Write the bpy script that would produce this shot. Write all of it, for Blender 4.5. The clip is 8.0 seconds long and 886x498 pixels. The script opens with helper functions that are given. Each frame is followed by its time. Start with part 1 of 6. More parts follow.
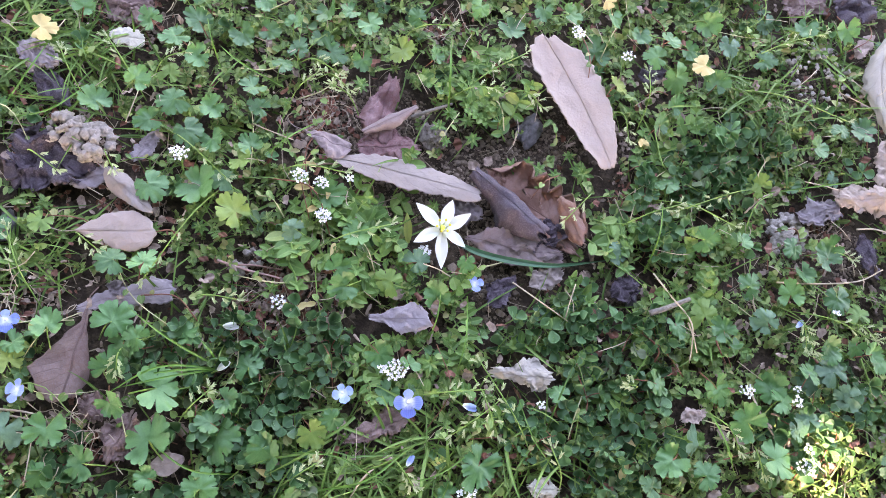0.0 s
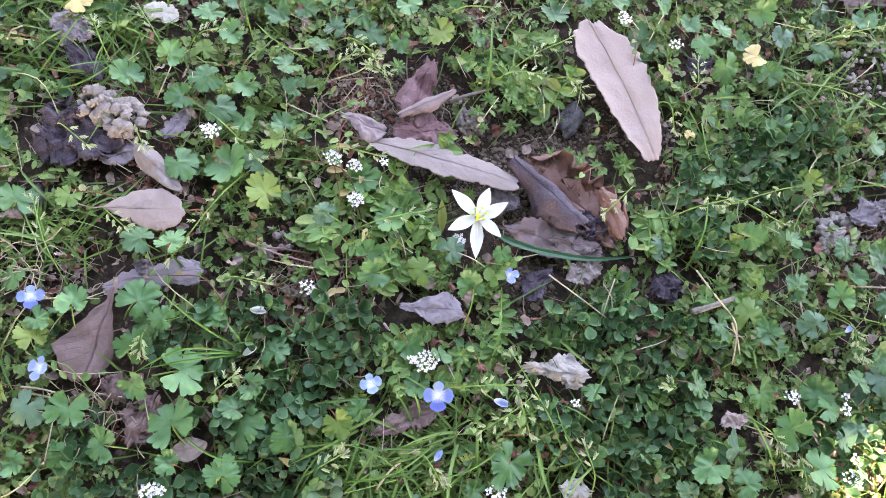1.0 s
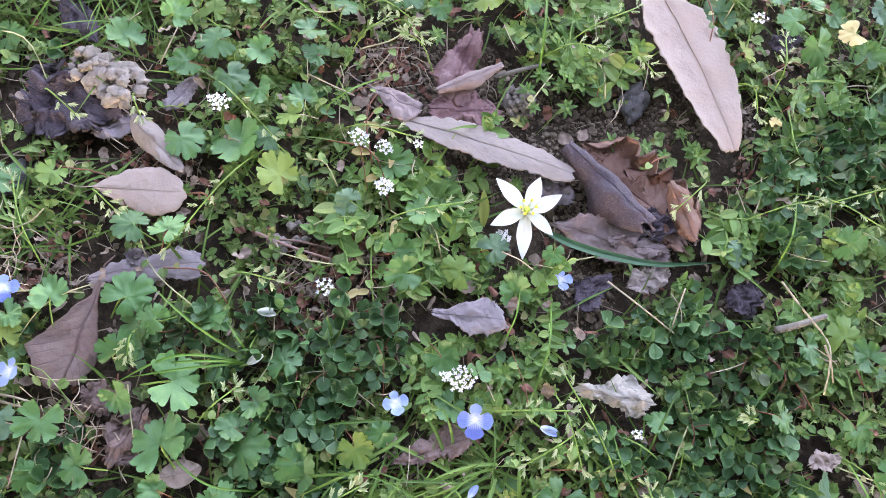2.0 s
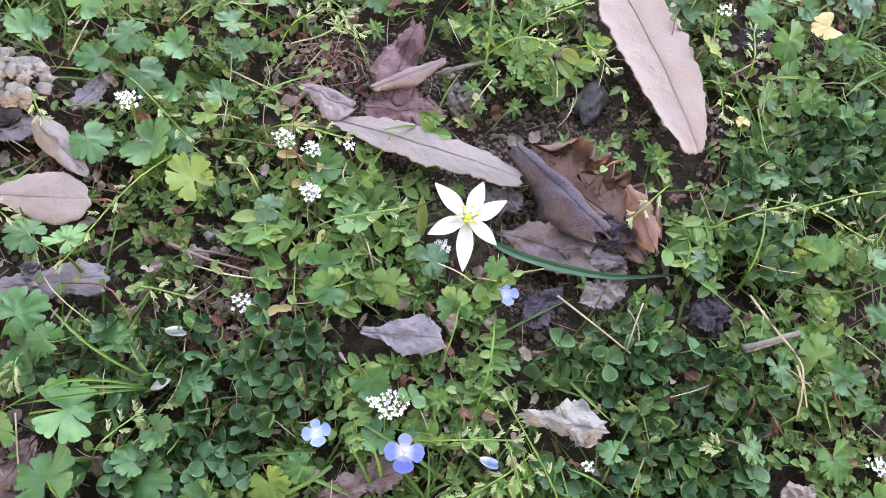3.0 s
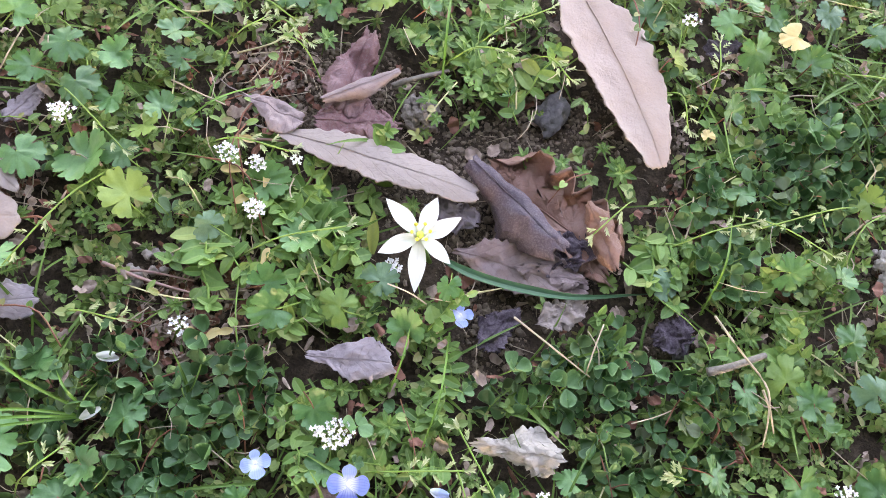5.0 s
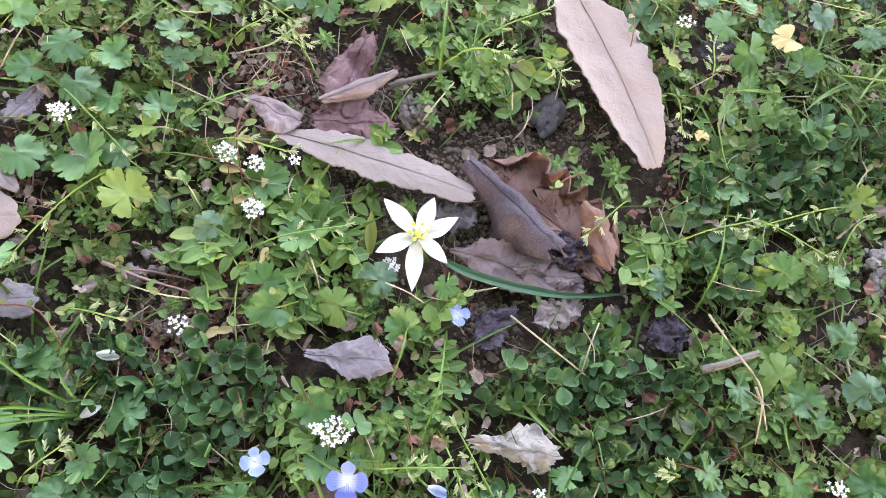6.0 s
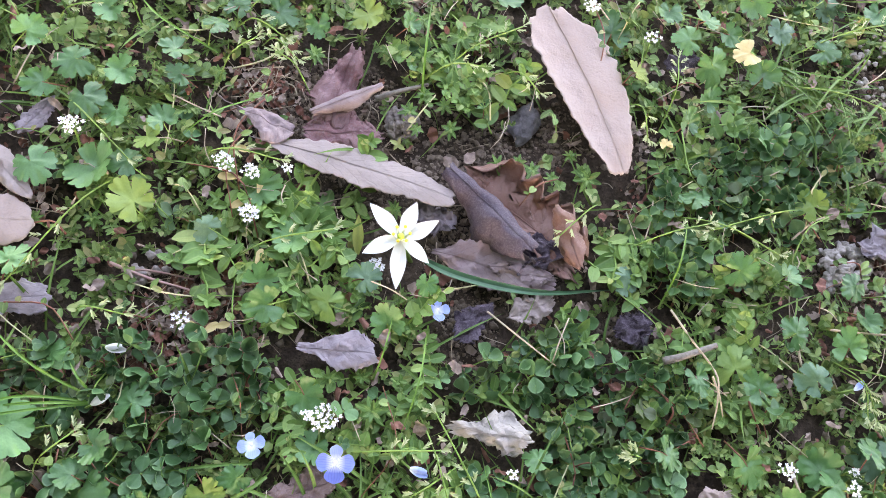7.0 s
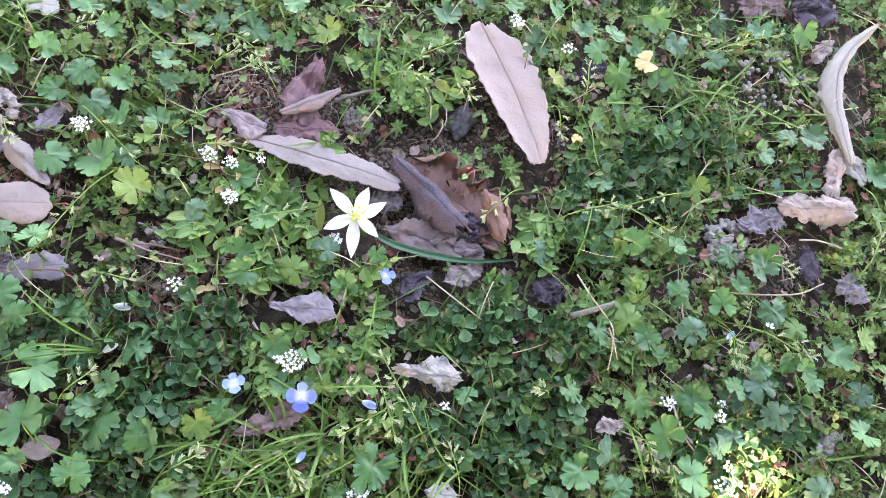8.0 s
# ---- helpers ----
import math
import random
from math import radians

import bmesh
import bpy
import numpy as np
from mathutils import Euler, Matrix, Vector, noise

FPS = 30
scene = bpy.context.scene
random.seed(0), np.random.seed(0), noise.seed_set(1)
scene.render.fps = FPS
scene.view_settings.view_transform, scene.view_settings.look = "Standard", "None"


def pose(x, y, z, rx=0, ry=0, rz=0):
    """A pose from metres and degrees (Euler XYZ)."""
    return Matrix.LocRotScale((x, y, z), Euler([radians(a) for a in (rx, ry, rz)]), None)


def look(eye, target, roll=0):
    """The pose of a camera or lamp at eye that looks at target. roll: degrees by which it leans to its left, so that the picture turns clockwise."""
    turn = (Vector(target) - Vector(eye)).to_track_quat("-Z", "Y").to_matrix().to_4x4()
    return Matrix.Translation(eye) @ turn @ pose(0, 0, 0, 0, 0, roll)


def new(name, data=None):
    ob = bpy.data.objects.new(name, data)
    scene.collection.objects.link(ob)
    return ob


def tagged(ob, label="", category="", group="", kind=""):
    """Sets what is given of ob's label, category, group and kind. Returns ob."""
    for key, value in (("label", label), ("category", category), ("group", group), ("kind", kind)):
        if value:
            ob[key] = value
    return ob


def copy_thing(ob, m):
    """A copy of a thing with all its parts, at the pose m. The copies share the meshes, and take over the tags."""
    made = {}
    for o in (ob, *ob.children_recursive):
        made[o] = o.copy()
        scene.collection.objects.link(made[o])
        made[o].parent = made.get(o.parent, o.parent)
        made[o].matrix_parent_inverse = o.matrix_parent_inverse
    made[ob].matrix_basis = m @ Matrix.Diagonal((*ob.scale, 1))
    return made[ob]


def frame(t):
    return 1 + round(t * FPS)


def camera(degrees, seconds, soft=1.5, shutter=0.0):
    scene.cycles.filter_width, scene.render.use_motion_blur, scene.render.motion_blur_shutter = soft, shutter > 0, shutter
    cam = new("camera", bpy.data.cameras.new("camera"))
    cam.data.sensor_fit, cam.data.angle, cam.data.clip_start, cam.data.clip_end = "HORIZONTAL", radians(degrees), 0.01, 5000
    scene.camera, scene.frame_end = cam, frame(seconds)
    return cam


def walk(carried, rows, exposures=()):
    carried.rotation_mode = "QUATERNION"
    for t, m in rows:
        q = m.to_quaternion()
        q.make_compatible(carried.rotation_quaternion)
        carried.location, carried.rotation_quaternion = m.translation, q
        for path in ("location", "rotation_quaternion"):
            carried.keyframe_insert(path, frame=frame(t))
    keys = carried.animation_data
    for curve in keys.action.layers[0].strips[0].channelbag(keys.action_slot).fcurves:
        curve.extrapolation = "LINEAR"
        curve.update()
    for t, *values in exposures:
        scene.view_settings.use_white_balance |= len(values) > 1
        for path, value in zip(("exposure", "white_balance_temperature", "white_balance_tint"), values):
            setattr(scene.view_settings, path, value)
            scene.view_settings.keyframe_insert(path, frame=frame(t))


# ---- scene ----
cam = camera(61.5, 8.0, soft=0.6)
PATH = [
    (0, (0.04302, 0.04601, 0.31543), (0.18519, 0.66177, -1.58211), 29.325),
    (0.5, (0.04109, 0.04437, 0.31149), (0.16353, 0.65082, -1.59041), 28.419),
    (1, (0.03995, 0.04507, 0.30356), (0.12740, 0.63469, -1.60555), 26.746),
    (1.2, (0.03895, 0.04476, 0.29533), (0.10065, 0.63969, -1.61314), 24.718),
    (2.3, (0.03683, 0.05916, 0.25190), (0.05867, 0.63037, -1.66467), 22.648),
    (2.5, (0.04361, 0.06104, 0.24892), (0.06298, 0.64069, -1.66514), 22.286),
    (3, (0.05789, 0.06794, 0.23906), (0.06701, 0.67807, -1.66559), 21.009),
    (3.5, (0.06645, 0.07694, 0.23089), (0.07490, 0.71651, -1.66407), 20.842),
    (4, (0.06809, 0.08102, 0.22914), (0.07567, 0.71949, -1.66619), 20.836),
    (4.5, (0.06791, 0.07945, 0.22966), (0.08549, 0.71847, -1.66542), 21.701),
    (6, (0.06656, 0.07724, 0.23317), (0.11276, 0.71811, -1.66080), 24.074),
    (6.5, (0.06672, 0.07731, 0.23559), (0.10526, 0.72658, -1.65569), 23.387),
    (7, (0.07083, 0.07345, 0.25227), (0.12495, 0.71351, -1.64178), 24.623),
    (7.5, (0.07895, 0.06449, 0.28183), (0.16847, 0.69068, -1.61551), 27.510),
    (8, (0.08410, 0.05598, 0.30612), (0.19706, 0.68044, -1.59054), 29.456),
]
walk(cam, [(t, look(eye, target, roll)) for t, eye, target, roll in PATH],
     exposures=[(0.0, 4.1, 8350, 31), (2.5, 4.16, 9000, 28), (4.0, 4.21, 9700, 27), (6.5, 4.22, 9550, 27), (8.0, 4.27, 8450, 29)])

# ---- world, sun and light ----
SUN_AZ, SUN_EL = -1.25, 0.72          # radians, from +x towards +y, and above the ground
SUN_DIR = Vector((math.cos(SUN_AZ) * math.cos(SUN_EL), math.sin(SUN_AZ) * math.cos(SUN_EL), math.sin(SUN_EL)))
world = bpy.data.worlds.new("sky")
scene.world = world
world.use_nodes = True
wn = world.node_tree.nodes
sky = wn.new("ShaderNodeTexSky")
sky.sky_type, sky.sun_disc = "NISHITA", False
sky.sun_elevation, sky.sun_rotation = SUN_EL, math.pi / 2 - SUN_AZ
sky.dust_density, sky.ozone_density = 2.5, 1.0
wn["Background"].inputs["Strength"].default_value = 0.15
world.node_tree.links.new(sky.outputs["Color"], wn["Background"].inputs["Color"])
sun_data = bpy.data.lights.new("sun", "SUN")
sun_data.energy, sun_data.angle, sun_data.color = 5.0, radians(0.53), (1.0, 0.95, 0.85)
sun_lamp = new("sun", sun_data)
sun_lamp.matrix_world = look(SUN_DIR * 20, (0, 0, 0))


# ---- materials ----
class Nodes:
    """Short-hand for building one node material."""

    def __init__(self, name):
        self.mat = bpy.data.materials.new(name)
        self.mat.use_nodes = True
        self.tree = self.mat.node_tree
        self.bsdf = self.tree.nodes["Principled BSDF"]
        self.out = self.tree.nodes["Material Output"]

    def add(self, kind, **links):
        node = self.tree.nodes.new(kind)
        for key, value in links.items():
            self.set(node, key, value)
        return node

    def set(self, node, key, value):
        socket = node.inputs[int(key[1:]) if key[0] == "i" and key[1:].isdigit() else key.replace("_", " ")]
        if hasattr(value, "is_output"):
            self.tree.links.new(value, socket)
        else:
            socket.default_value = value

    def noise(self, vec, scale, detail=4.0, rough=0.6, dist=0.0):
        n = self.add("ShaderNodeTexNoise", Vector=vec, Scale=scale, Detail=detail, Roughness=rough, Distortion=dist)
        return n.outputs["Fac"]

    def ramp(self, fac, stops):
        n = self.add("ShaderNodeValToRGB", Fac=fac)
        while len(n.color_ramp.elements) < len(stops):
            n.color_ramp.elements.new(0.5)
        for e, (p, c) in zip(n.color_ramp.elements, stops):
            e.position, e.color = p, (*c, 1) if len(c) == 3 else c
        return n.outputs["Color"]

    def mix(self, fac, a, b, mode="MIX"):
        n = self.tree.nodes.new("ShaderNodeMix")
        n.data_type, n.blend_type = "RGBA", mode
        for key, value in ((0, fac), (6, a), (7, b)):
            if hasattr(value, "is_output"):
                self.tree.links.new(value, n.inputs[key])
            else:
                n.inputs[key].default_value = value if key == 0 else (*value, 1)
        return n.outputs[2]

    def math(self, op, a, b=0.0, c=0.0):
        n = self.tree.nodes.new("ShaderNodeMath")
        n.operation = op
        for k, value in enumerate((a, b, c)):
            if hasattr(value, "is_output"):
                self.tree.links.new(value, n.inputs[k])
            else:
                n.inputs[k].default_value = value
        return n.outputs[0]

    def coords(self, which="Object"):
        return self.add("ShaderNodeTexCoord").outputs[which]

    def bump(self, height, strength, distance):
        n = self.add("ShaderNodeBump", Height=height, Strength=strength, Distance=distance)
        self.set(self.bsdf, "Normal", n.outputs["Normal"])

    def translucent(self, colour, amount):
        t = self.add("ShaderNodeBsdfTranslucent", Color=colour)
        m = self.add("ShaderNodeMixShader", i0=amount, i1=self.bsdf.outputs[0], i2=t.outputs[0])
        self.tree.links.new(m.outputs[0], self.out.inputs["Surface"])


def green(name, dark, mid, light, rough=0.5, island=False, vein=None, tip=None, glow=0.22, spec=0.35, show=0.4, radial=False, last=None, rim=None):
    """A leaf: hue varied leaf by leaf, mottled, with paler veins where the layout gives them."""
    n = Nodes(name)
    if island:
        rnd = n.add("ShaderNodeNewGeometry").outputs["Random Per Island"]
    else:
        rnd = n.add("ShaderNodeObjectInfo").outputs["Random"]
    pos = n.coords("Object")
    col = n.ramp(rnd, [(0.0, dark), (0.45, mid), (0.85, light), (1.0, last or mid)])
    blotch = n.noise(pos, 260.0, 3.0)
    fine = n.noise(pos, 1400.0, 3.0)
    col = n.mix(n.math("MULTIPLY", blotch, 0.5), col, tuple(c * 1.1 for c in light))
    col = n.mix(n.math("MULTIPLY", fine, 0.5), col, tuple(c * 0.55 for c in dark))
    if vein:
        uv = n.add("ShaderNodeSeparateXYZ", Vector=n.coords("UV"))
        u, v = uv.outputs["X"], uv.outputs["Y"]
        # v runs across a lobe from -1 to 1 (stored as 0..1); the vein is its middle line
        d = n.math("ABSOLUTE", n.math("SUBTRACT", v, 0.5))
        line = n.math("SUBTRACT", 1.0, n.math("MINIMUM", n.math("MULTIPLY", n.math("MULTIPLY", d, u) if radial else d, 16.0 if radial else 9.0), 1.0))
        col = n.mix(n.math("MULTIPLY", line, show), col, vein)
        if rim:
            # pale rim paints the light that leaflet edges catch
            lit_rim = n.math("MAXIMUM", u, n.math("MULTIPLY", d, 2.0))
            lit_rim = n.math("MULTIPLY", n.math("MAXIMUM", n.math("SUBTRACT", lit_rim, 0.88), 0.0), 4.0)
            col = n.mix(n.math("MINIMUM", lit_rim, 0.4), col, rim)
        if tip:
            col = n.mix(n.math("MULTIPLY", n.math("POWER", u, 3.0), 0.45), col, tip)
        height = n.math("ADD", n.math("MULTIPLY", line, 0.0 if radial else -show), n.math("MULTIPLY", blotch, 0.8))
    else:
        height = n.math("ADD", blotch, n.math("MULTIPLY", fine, 0.4))
    n.set(n.bsdf, "Base_Color", col)
    n.set(n.bsdf, "Roughness", rough)
    n.set(n.bsdf, "Specular_IOR_Level", spec)
    n.bump(height, 0.5, 0.0006)
    n.translucent(n.mix(0.5, col, tuple(c * 1.8 for c in light)), glow)
    return n.mat


def dry(name, base, dark, pale, rough=0.6, vein=(0.12, 0.08, 0.06), grey=(0.3, 0.28, 0.29), spots=0.5, ribs=0.4):
    """A dead leaf: mottled, stained, with side veins that slant from a midrib, and dust."""
    n = Nodes(name)
    pos = n.coords("Object")
    rnd = n.add("ShaderNodeObjectInfo").outputs["Random"]
    uv = n.add("ShaderNodeSeparateXYZ", Vector=n.coords("UV"))
    u, v = uv.outputs["X"], uv.outputs["Y"]
    a = n.noise(pos, 55.0, 5.0, 0.65, 0.4)
    b = n.noise(pos, 650.0, 5.0, 0.7)
    c = n.noise(pos, 1700.0, 2.0)
    col = n.mix(n.ramp(a, [(0.2, (0, 0, 0)), (0.85, (1, 1, 1))]), base, pale)
    col = n.mix(n.math("MULTIPLY", n.ramp(b, [(0.5, (0, 0, 0)), (0.75, (1, 1, 1))]), spots), col, dark)
    col = n.mix(n.math("MULTIPLY", n.ramp(c, [(0.45, (0, 0, 0)), (0.8, (1, 1, 1))]), 0.35), col, grey)
    d = n.math("ABSOLUTE", n.math("SUBTRACT", v, 0.5))
    slant = n.math("SUBTRACT", n.math("MULTIPLY", u, 11.0), n.math("MULTIPLY", d, 5.0))
    saw = n.math("ABSOLUTE", n.math("SUBTRACT", n.math("FRACT", slant), 0.5))
    side = n.math("SUBTRACT", 1.0, n.math("MINIMUM", n.math("MULTIPLY", saw, 14.0), 1.0))
    rib = n.math("SUBTRACT", 1.0, n.math("MINIMUM", n.math("MULTIPLY", d, 38.0), 1.0))
    lines = n.math("MAXIMUM", n.math("MULTIPLY", side, 0.45), rib)
    col = n.mix(n.math("MULTIPLY", lines, ribs), col, vein)
    col = n.mix(n.math("MULTIPLY", rnd, 0.18), col, dark)
    n.set(n.bsdf, "Base_Color", col)
    n.set(n.bsdf, "Roughness", rough)
    n.set(n.bsdf, "Specular_IOR_Level", 0.3)
    n.bump(n.math("ADD", n.math("MULTIPLY", lines, ribs), n.math("ADD", n.math("MULTIPLY", b, 0.6), n.math("MULTIPLY", a, 1.2))), 0.55, 0.0012)
    n.translucent(col, 0.08)
    return n.mat


def plain(name, a, b, rough=0.6, scale=300.0, bump=0.5, glow=0.0, spec=0.35, island=False):
    n = Nodes(name)
    pos = n.coords("Object")
    f = n.noise(pos, scale, 5.0, 0.65)
    col = n.mix(n.ramp(f, [(0.3, (0, 0, 0)), (0.7, (1, 1, 1))]), a, b)
    if island:
        rnd = n.add("ShaderNodeNewGeometry").outputs["Random Per Island"]
        col = n.mix(n.math("MULTIPLY", rnd, 0.7), col, tuple(0.45 * x for x in a))
    n.set(n.bsdf, "Base_Color", col)
    n.set(n.bsdf, "Roughness", rough)
    n.set(n.bsdf, "Specular_IOR_Level", spec)
    n.bump(n.math("ADD", f, n.math("MULTIPLY", n.noise(pos, scale * 5, 3.0), 0.4)), bump, 0.001)
    if glow:
        n.translucent(col, glow)
    return n.mat


def soil_material():
    n = Nodes("soil")
    pos = n.coords("Object")
    a = n.noise(pos, 14.0, 5.0, 0.6)
    b = n.noise(pos, 160.0, 6.0, 0.7)
    c = n.noise(pos, 900.0, 5.0, 0.7)
    # dark base also stands in for shade in the gaps between plants
    col = n.mix(n.ramp(a, [(0.35, (0, 0, 0)), (0.65, (1, 1, 1))]), (0.042, 0.03, 0.022), (0.08, 0.058, 0.044))
    col = n.mix(n.ramp(b, [(0.45, (0, 0, 0)), (0.72, (1, 1, 1))]), col, (0.17, 0.125, 0.095))
    col = n.mix(n.math("MULTIPLY", n.ramp(c, [(0.5, (0, 0, 0)), (0.75, (1, 1, 1))]), 0.7), col, (0.018, 0.012, 0.009))
    # beyond the plot, unseen, soil takes a dark rough-lawn colour to cut bounced light
    place = n.add("ShaderNodeSeparateXYZ", Vector=pos)
    away = n.math("MAXIMUM", n.math("ABSOLUTE", n.math("SUBTRACT", place.outputs["X"], 0.1)), n.math("ABSOLUTE", n.math("SUBTRACT", place.outputs["Y"], 0.17)))
    lawn = n.mix(n.noise(pos, 60.0, 6.0, 0.7), (0.03, 0.06, 0.015), (0.07, 0.12, 0.03))
    edge = n.math("ADD", away, n.math("MULTIPLY", n.math("SUBTRACT", a, 0.5), 0.3))
    col = n.mix(n.ramp(edge, [(0.38, (0, 0, 0)), (0.5, (1, 1, 1))]), col, lawn)
    n.set(n.bsdf, "Base_Color", col)
    n.set(n.bsdf, "Roughness", 0.9)
    n.set(n.bsdf, "Specular_IOR_Level", 0.12)
    n.bump(n.math("ADD", b, n.math("MULTIPLY", c, 0.5)), 0.9, 0.003)
    return n.mat


def petal_material(name, rim, heart, line, dark_line, island=False):
    """A petal: pale at the heart, tinted at the rim, with fine lines along it."""
    n = Nodes(name)
    uv = n.add("ShaderNodeSeparateXYZ", Vector=n.coords("UV"))
    u, v = uv.outputs["X"], uv.outputs["Y"]
    col = n.mix(n.ramp(u, [(0.12, (0, 0, 0)), (0.5, (1, 1, 1))]), heart, rim)
    saw = n.math("ABSOLUTE", n.math("SUBTRACT", n.math("FRACT", n.math("MULTIPLY", v, 7.0)), 0.5))
    strip = n.math("SUBTRACT", 1.0, n.math("MINIMUM", n.math("MULTIPLY", saw, 5.0), 1.0))
    col = n.mix(n.math("MULTIPLY", strip, dark_line), col, line)
    col = n.mix(n.math("MULTIPLY", n.noise(n.coords("Object"), 500.0), 0.15), col, heart)
    n.set(n.bsdf, "Base_Color", col)
    n.set(n.bsdf, "Roughness", 0.55)
    n.set(n.bsdf, "Specular_IOR_Level", 0.25)
    n.bump(strip, 0.25, 0.0004)
    n.translucent(col, 0.25)
    return n.mat


SOIL = soil_material()
CRANESBILL = green("cranesbill_leaf", (0.018, 0.084, 0.026), (0.044, 0.166, 0.048), (0.112, 0.29, 0.092), vein=(0.16, 0.28, 0.12), glow=0.12, rough=0.42, spec=0.5, show=0.08, radial=True)
CRANESBILL_PALE = green("cranesbill_pale", (0.08, 0.2, 0.05), (0.13, 0.26, 0.06), (0.22, 0.31, 0.08), vein=(0.27, 0.37, 0.14), last=(0.34, 0.34, 0.09), show=0.08, radial=True)
CRANESBILL_BLUE = green("cranesbill_blue", (0.032, 0.1, 0.05), (0.06, 0.16, 0.085), (0.14, 0.26, 0.15), vein=(0.2, 0.31, 0.19), rough=0.45, spec=0.4, glow=0.1, show=0.08, radial=True)
YELLOW = green("yellowed_leaf", (0.6, 0.45, 0.17), (0.66, 0.52, 0.23), (0.7, 0.57, 0.29), vein=(0.74, 0.64, 0.38), show=0.16, radial=True)
CLOVER = green("clover_leaf", (0.014, 0.06, 0.024), (0.033, 0.118, 0.042), (0.09, 0.225, 0.08), vein=(0.09, 0.19, 0.08), last=(0.13, 0.11, 0.065), rough=0.48, glow=0.1, spec=0.38, show=0.15, rim=(0.2, 0.34, 0.17))
HERB = green("herb_leaf", (0.033, 0.12, 0.03), (0.08, 0.21, 0.046), (0.19, 0.34, 0.085), vein=(0.24, 0.36, 0.12), last=(0.3, 0.32, 0.1), glow=0.12)
HERB_MASS = green("herb_leaf_mass", (0.014, 0.058, 0.015), (0.06, 0.18, 0.038), (0.31, 0.44, 0.14), vein=(0.24, 0.36, 0.12), last=(0.42, 0.27, 0.15), glow=0.12, island=True)
GRASS = green("grass_blade", (0.02, 0.085, 0.018), (0.06, 0.18, 0.034), (0.21, 0.36, 0.085), island=True, vein=(0.25, 0.4, 0.12), rough=0.42)
GRASS_LONG = green("grass_long", (0.05, 0.17, 0.035), (0.09, 0.24, 0.04), (0.15, 0.32, 0.05), vein=(0.2, 0.36, 0.14), rough=0.4)
SPIKELET = green("grass_spikelet", (0.25, 0.36, 0.12), (0.42, 0.5, 0.24), (0.6, 0.64, 0.42), rough=0.5, island=True)
STEM = plain("green_stem", (0.13, 0.27, 0.05), (0.2, 0.32, 0.08), 0.5, 400.0, 0.2)
STEM_PALE = plain("pale_stem", (0.42, 0.42, 0.2), (0.5, 0.44, 0.28), 0.55, 400.0, 0.2)
STEM_RED = plain("reddish_stem", (0.2, 0.05, 0.045), (0.26, 0.12, 0.06), 0.5, 400.0, 0.2)
STRAW = plain("dry_straw", (0.58, 0.48, 0.36), (0.42, 0.31, 0.22), 0.7, 500.0, 0.4, island=True)
STRAW_PALE = plain("pale_straw", (0.5, 0.42, 0.31), (0.34, 0.265, 0.19), 0.75, 400.0, 0.6)
STRAW_PURPLE = plain("purple_stalk", (0.3, 0.17, 0.16), (0.4, 0.27, 0.22), 0.65, 400.0, 0.4)
TWIG = plain("grey_twig", (0.16, 0.14, 0.12), (0.28, 0.25, 0.22), 0.85, 500.0, 0.9)
FLAKE = plain("leaf_flakes", (0.5, 0.38, 0.31), (0.26, 0.18, 0.15), 0.8, 500.0, 0.6, island=True)
FLAKE_RED = plain("red_brown_flakes", (0.36, 0.16, 0.115), (0.2, 0.088, 0.064), 0.8, 500.0, 0.6, island=True)
CRUMB = plain("soil_crumbs", (0.34, 0.265, 0.205), (0.15, 0.112, 0.086), 0.95, 700.0, 1.0, island=True)
CAST = plain("grey_worm_cast", (0.5, 0.455, 0.41), (0.34, 0.3, 0.265), 0.95, 900.0, 1.0)
DARK_CLOD = plain("grey_brown_lump", (0.2, 0.17, 0.15), (0.38, 0.33, 0.3), 0.95, 900.0, 1.0)
CLOD = plain("grey_brown_clod", (0.27, 0.23, 0.205), (0.43, 0.375, 0.34), 0.95, 500.0, 1.0)
STONE = plain("grey_stone", (0.1, 0.095, 0.1), (0.21, 0.2, 0.205), 0.9, 450.0, 1.0)
WHITE_PETAL = petal_material("white_petal", (0.8, 0.81, 0.79), (0.66, 0.7, 0.58), (0.66, 0.71, 0.64), 0.35)
TINY_WHITE = plain("tiny_white_petals", (0.85, 0.85, 0.86), (0.76, 0.76, 0.79), 0.6, 600.0, 0.1, glow=0.15)
BLUE_PETAL = petal_material("blue_petal", (0.09, 0.16, 0.58), (0.66, 0.74, 0.84), (0.06, 0.1, 0.44), 0.6)
BLUE_MID = petal_material("mid_blue_petal", (0.15, 0.25, 0.64), (0.68, 0.75, 0.84), (0.09, 0.15, 0.5), 0.5)
BLUE_PALE = petal_material("pale_blue_petal", (0.25, 0.37, 0.7), (0.72, 0.78, 0.84), (0.15, 0.23, 0.56), 0.4)
ANTHER = plain("yellow_anther", (0.8, 0.7, 0.1), (0.7, 0.6, 0.06), 0.6, 800.0, 0.3)
OVARY = plain("green_ovary", (0.6, 0.72, 0.12), (0.45, 0.62, 0.1), 0.5, 600.0, 0.2)
PINK_TAN = dry("pink_tan_leaf", (0.38, 0.286, 0.246), (0.27, 0.195, 0.162), (0.44, 0.34, 0.298), spots=0.22, vein=(0.22, 0.145, 0.12), ribs=0.14)
TAN = dry("tan_leaf", (0.45, 0.335, 0.29), (0.25, 0.17, 0.14), (0.47, 0.37, 0.31), spots=0.3, vein=(0.2, 0.13, 0.1))
GREY_TAN = dry("grey_tan_leaf", (0.31, 0.248, 0.228), (0.18, 0.13, 0.112), (0.37, 0.31, 0.285), spots=0.3, vein=(0.14, 0.095, 0.075), ribs=0.3)
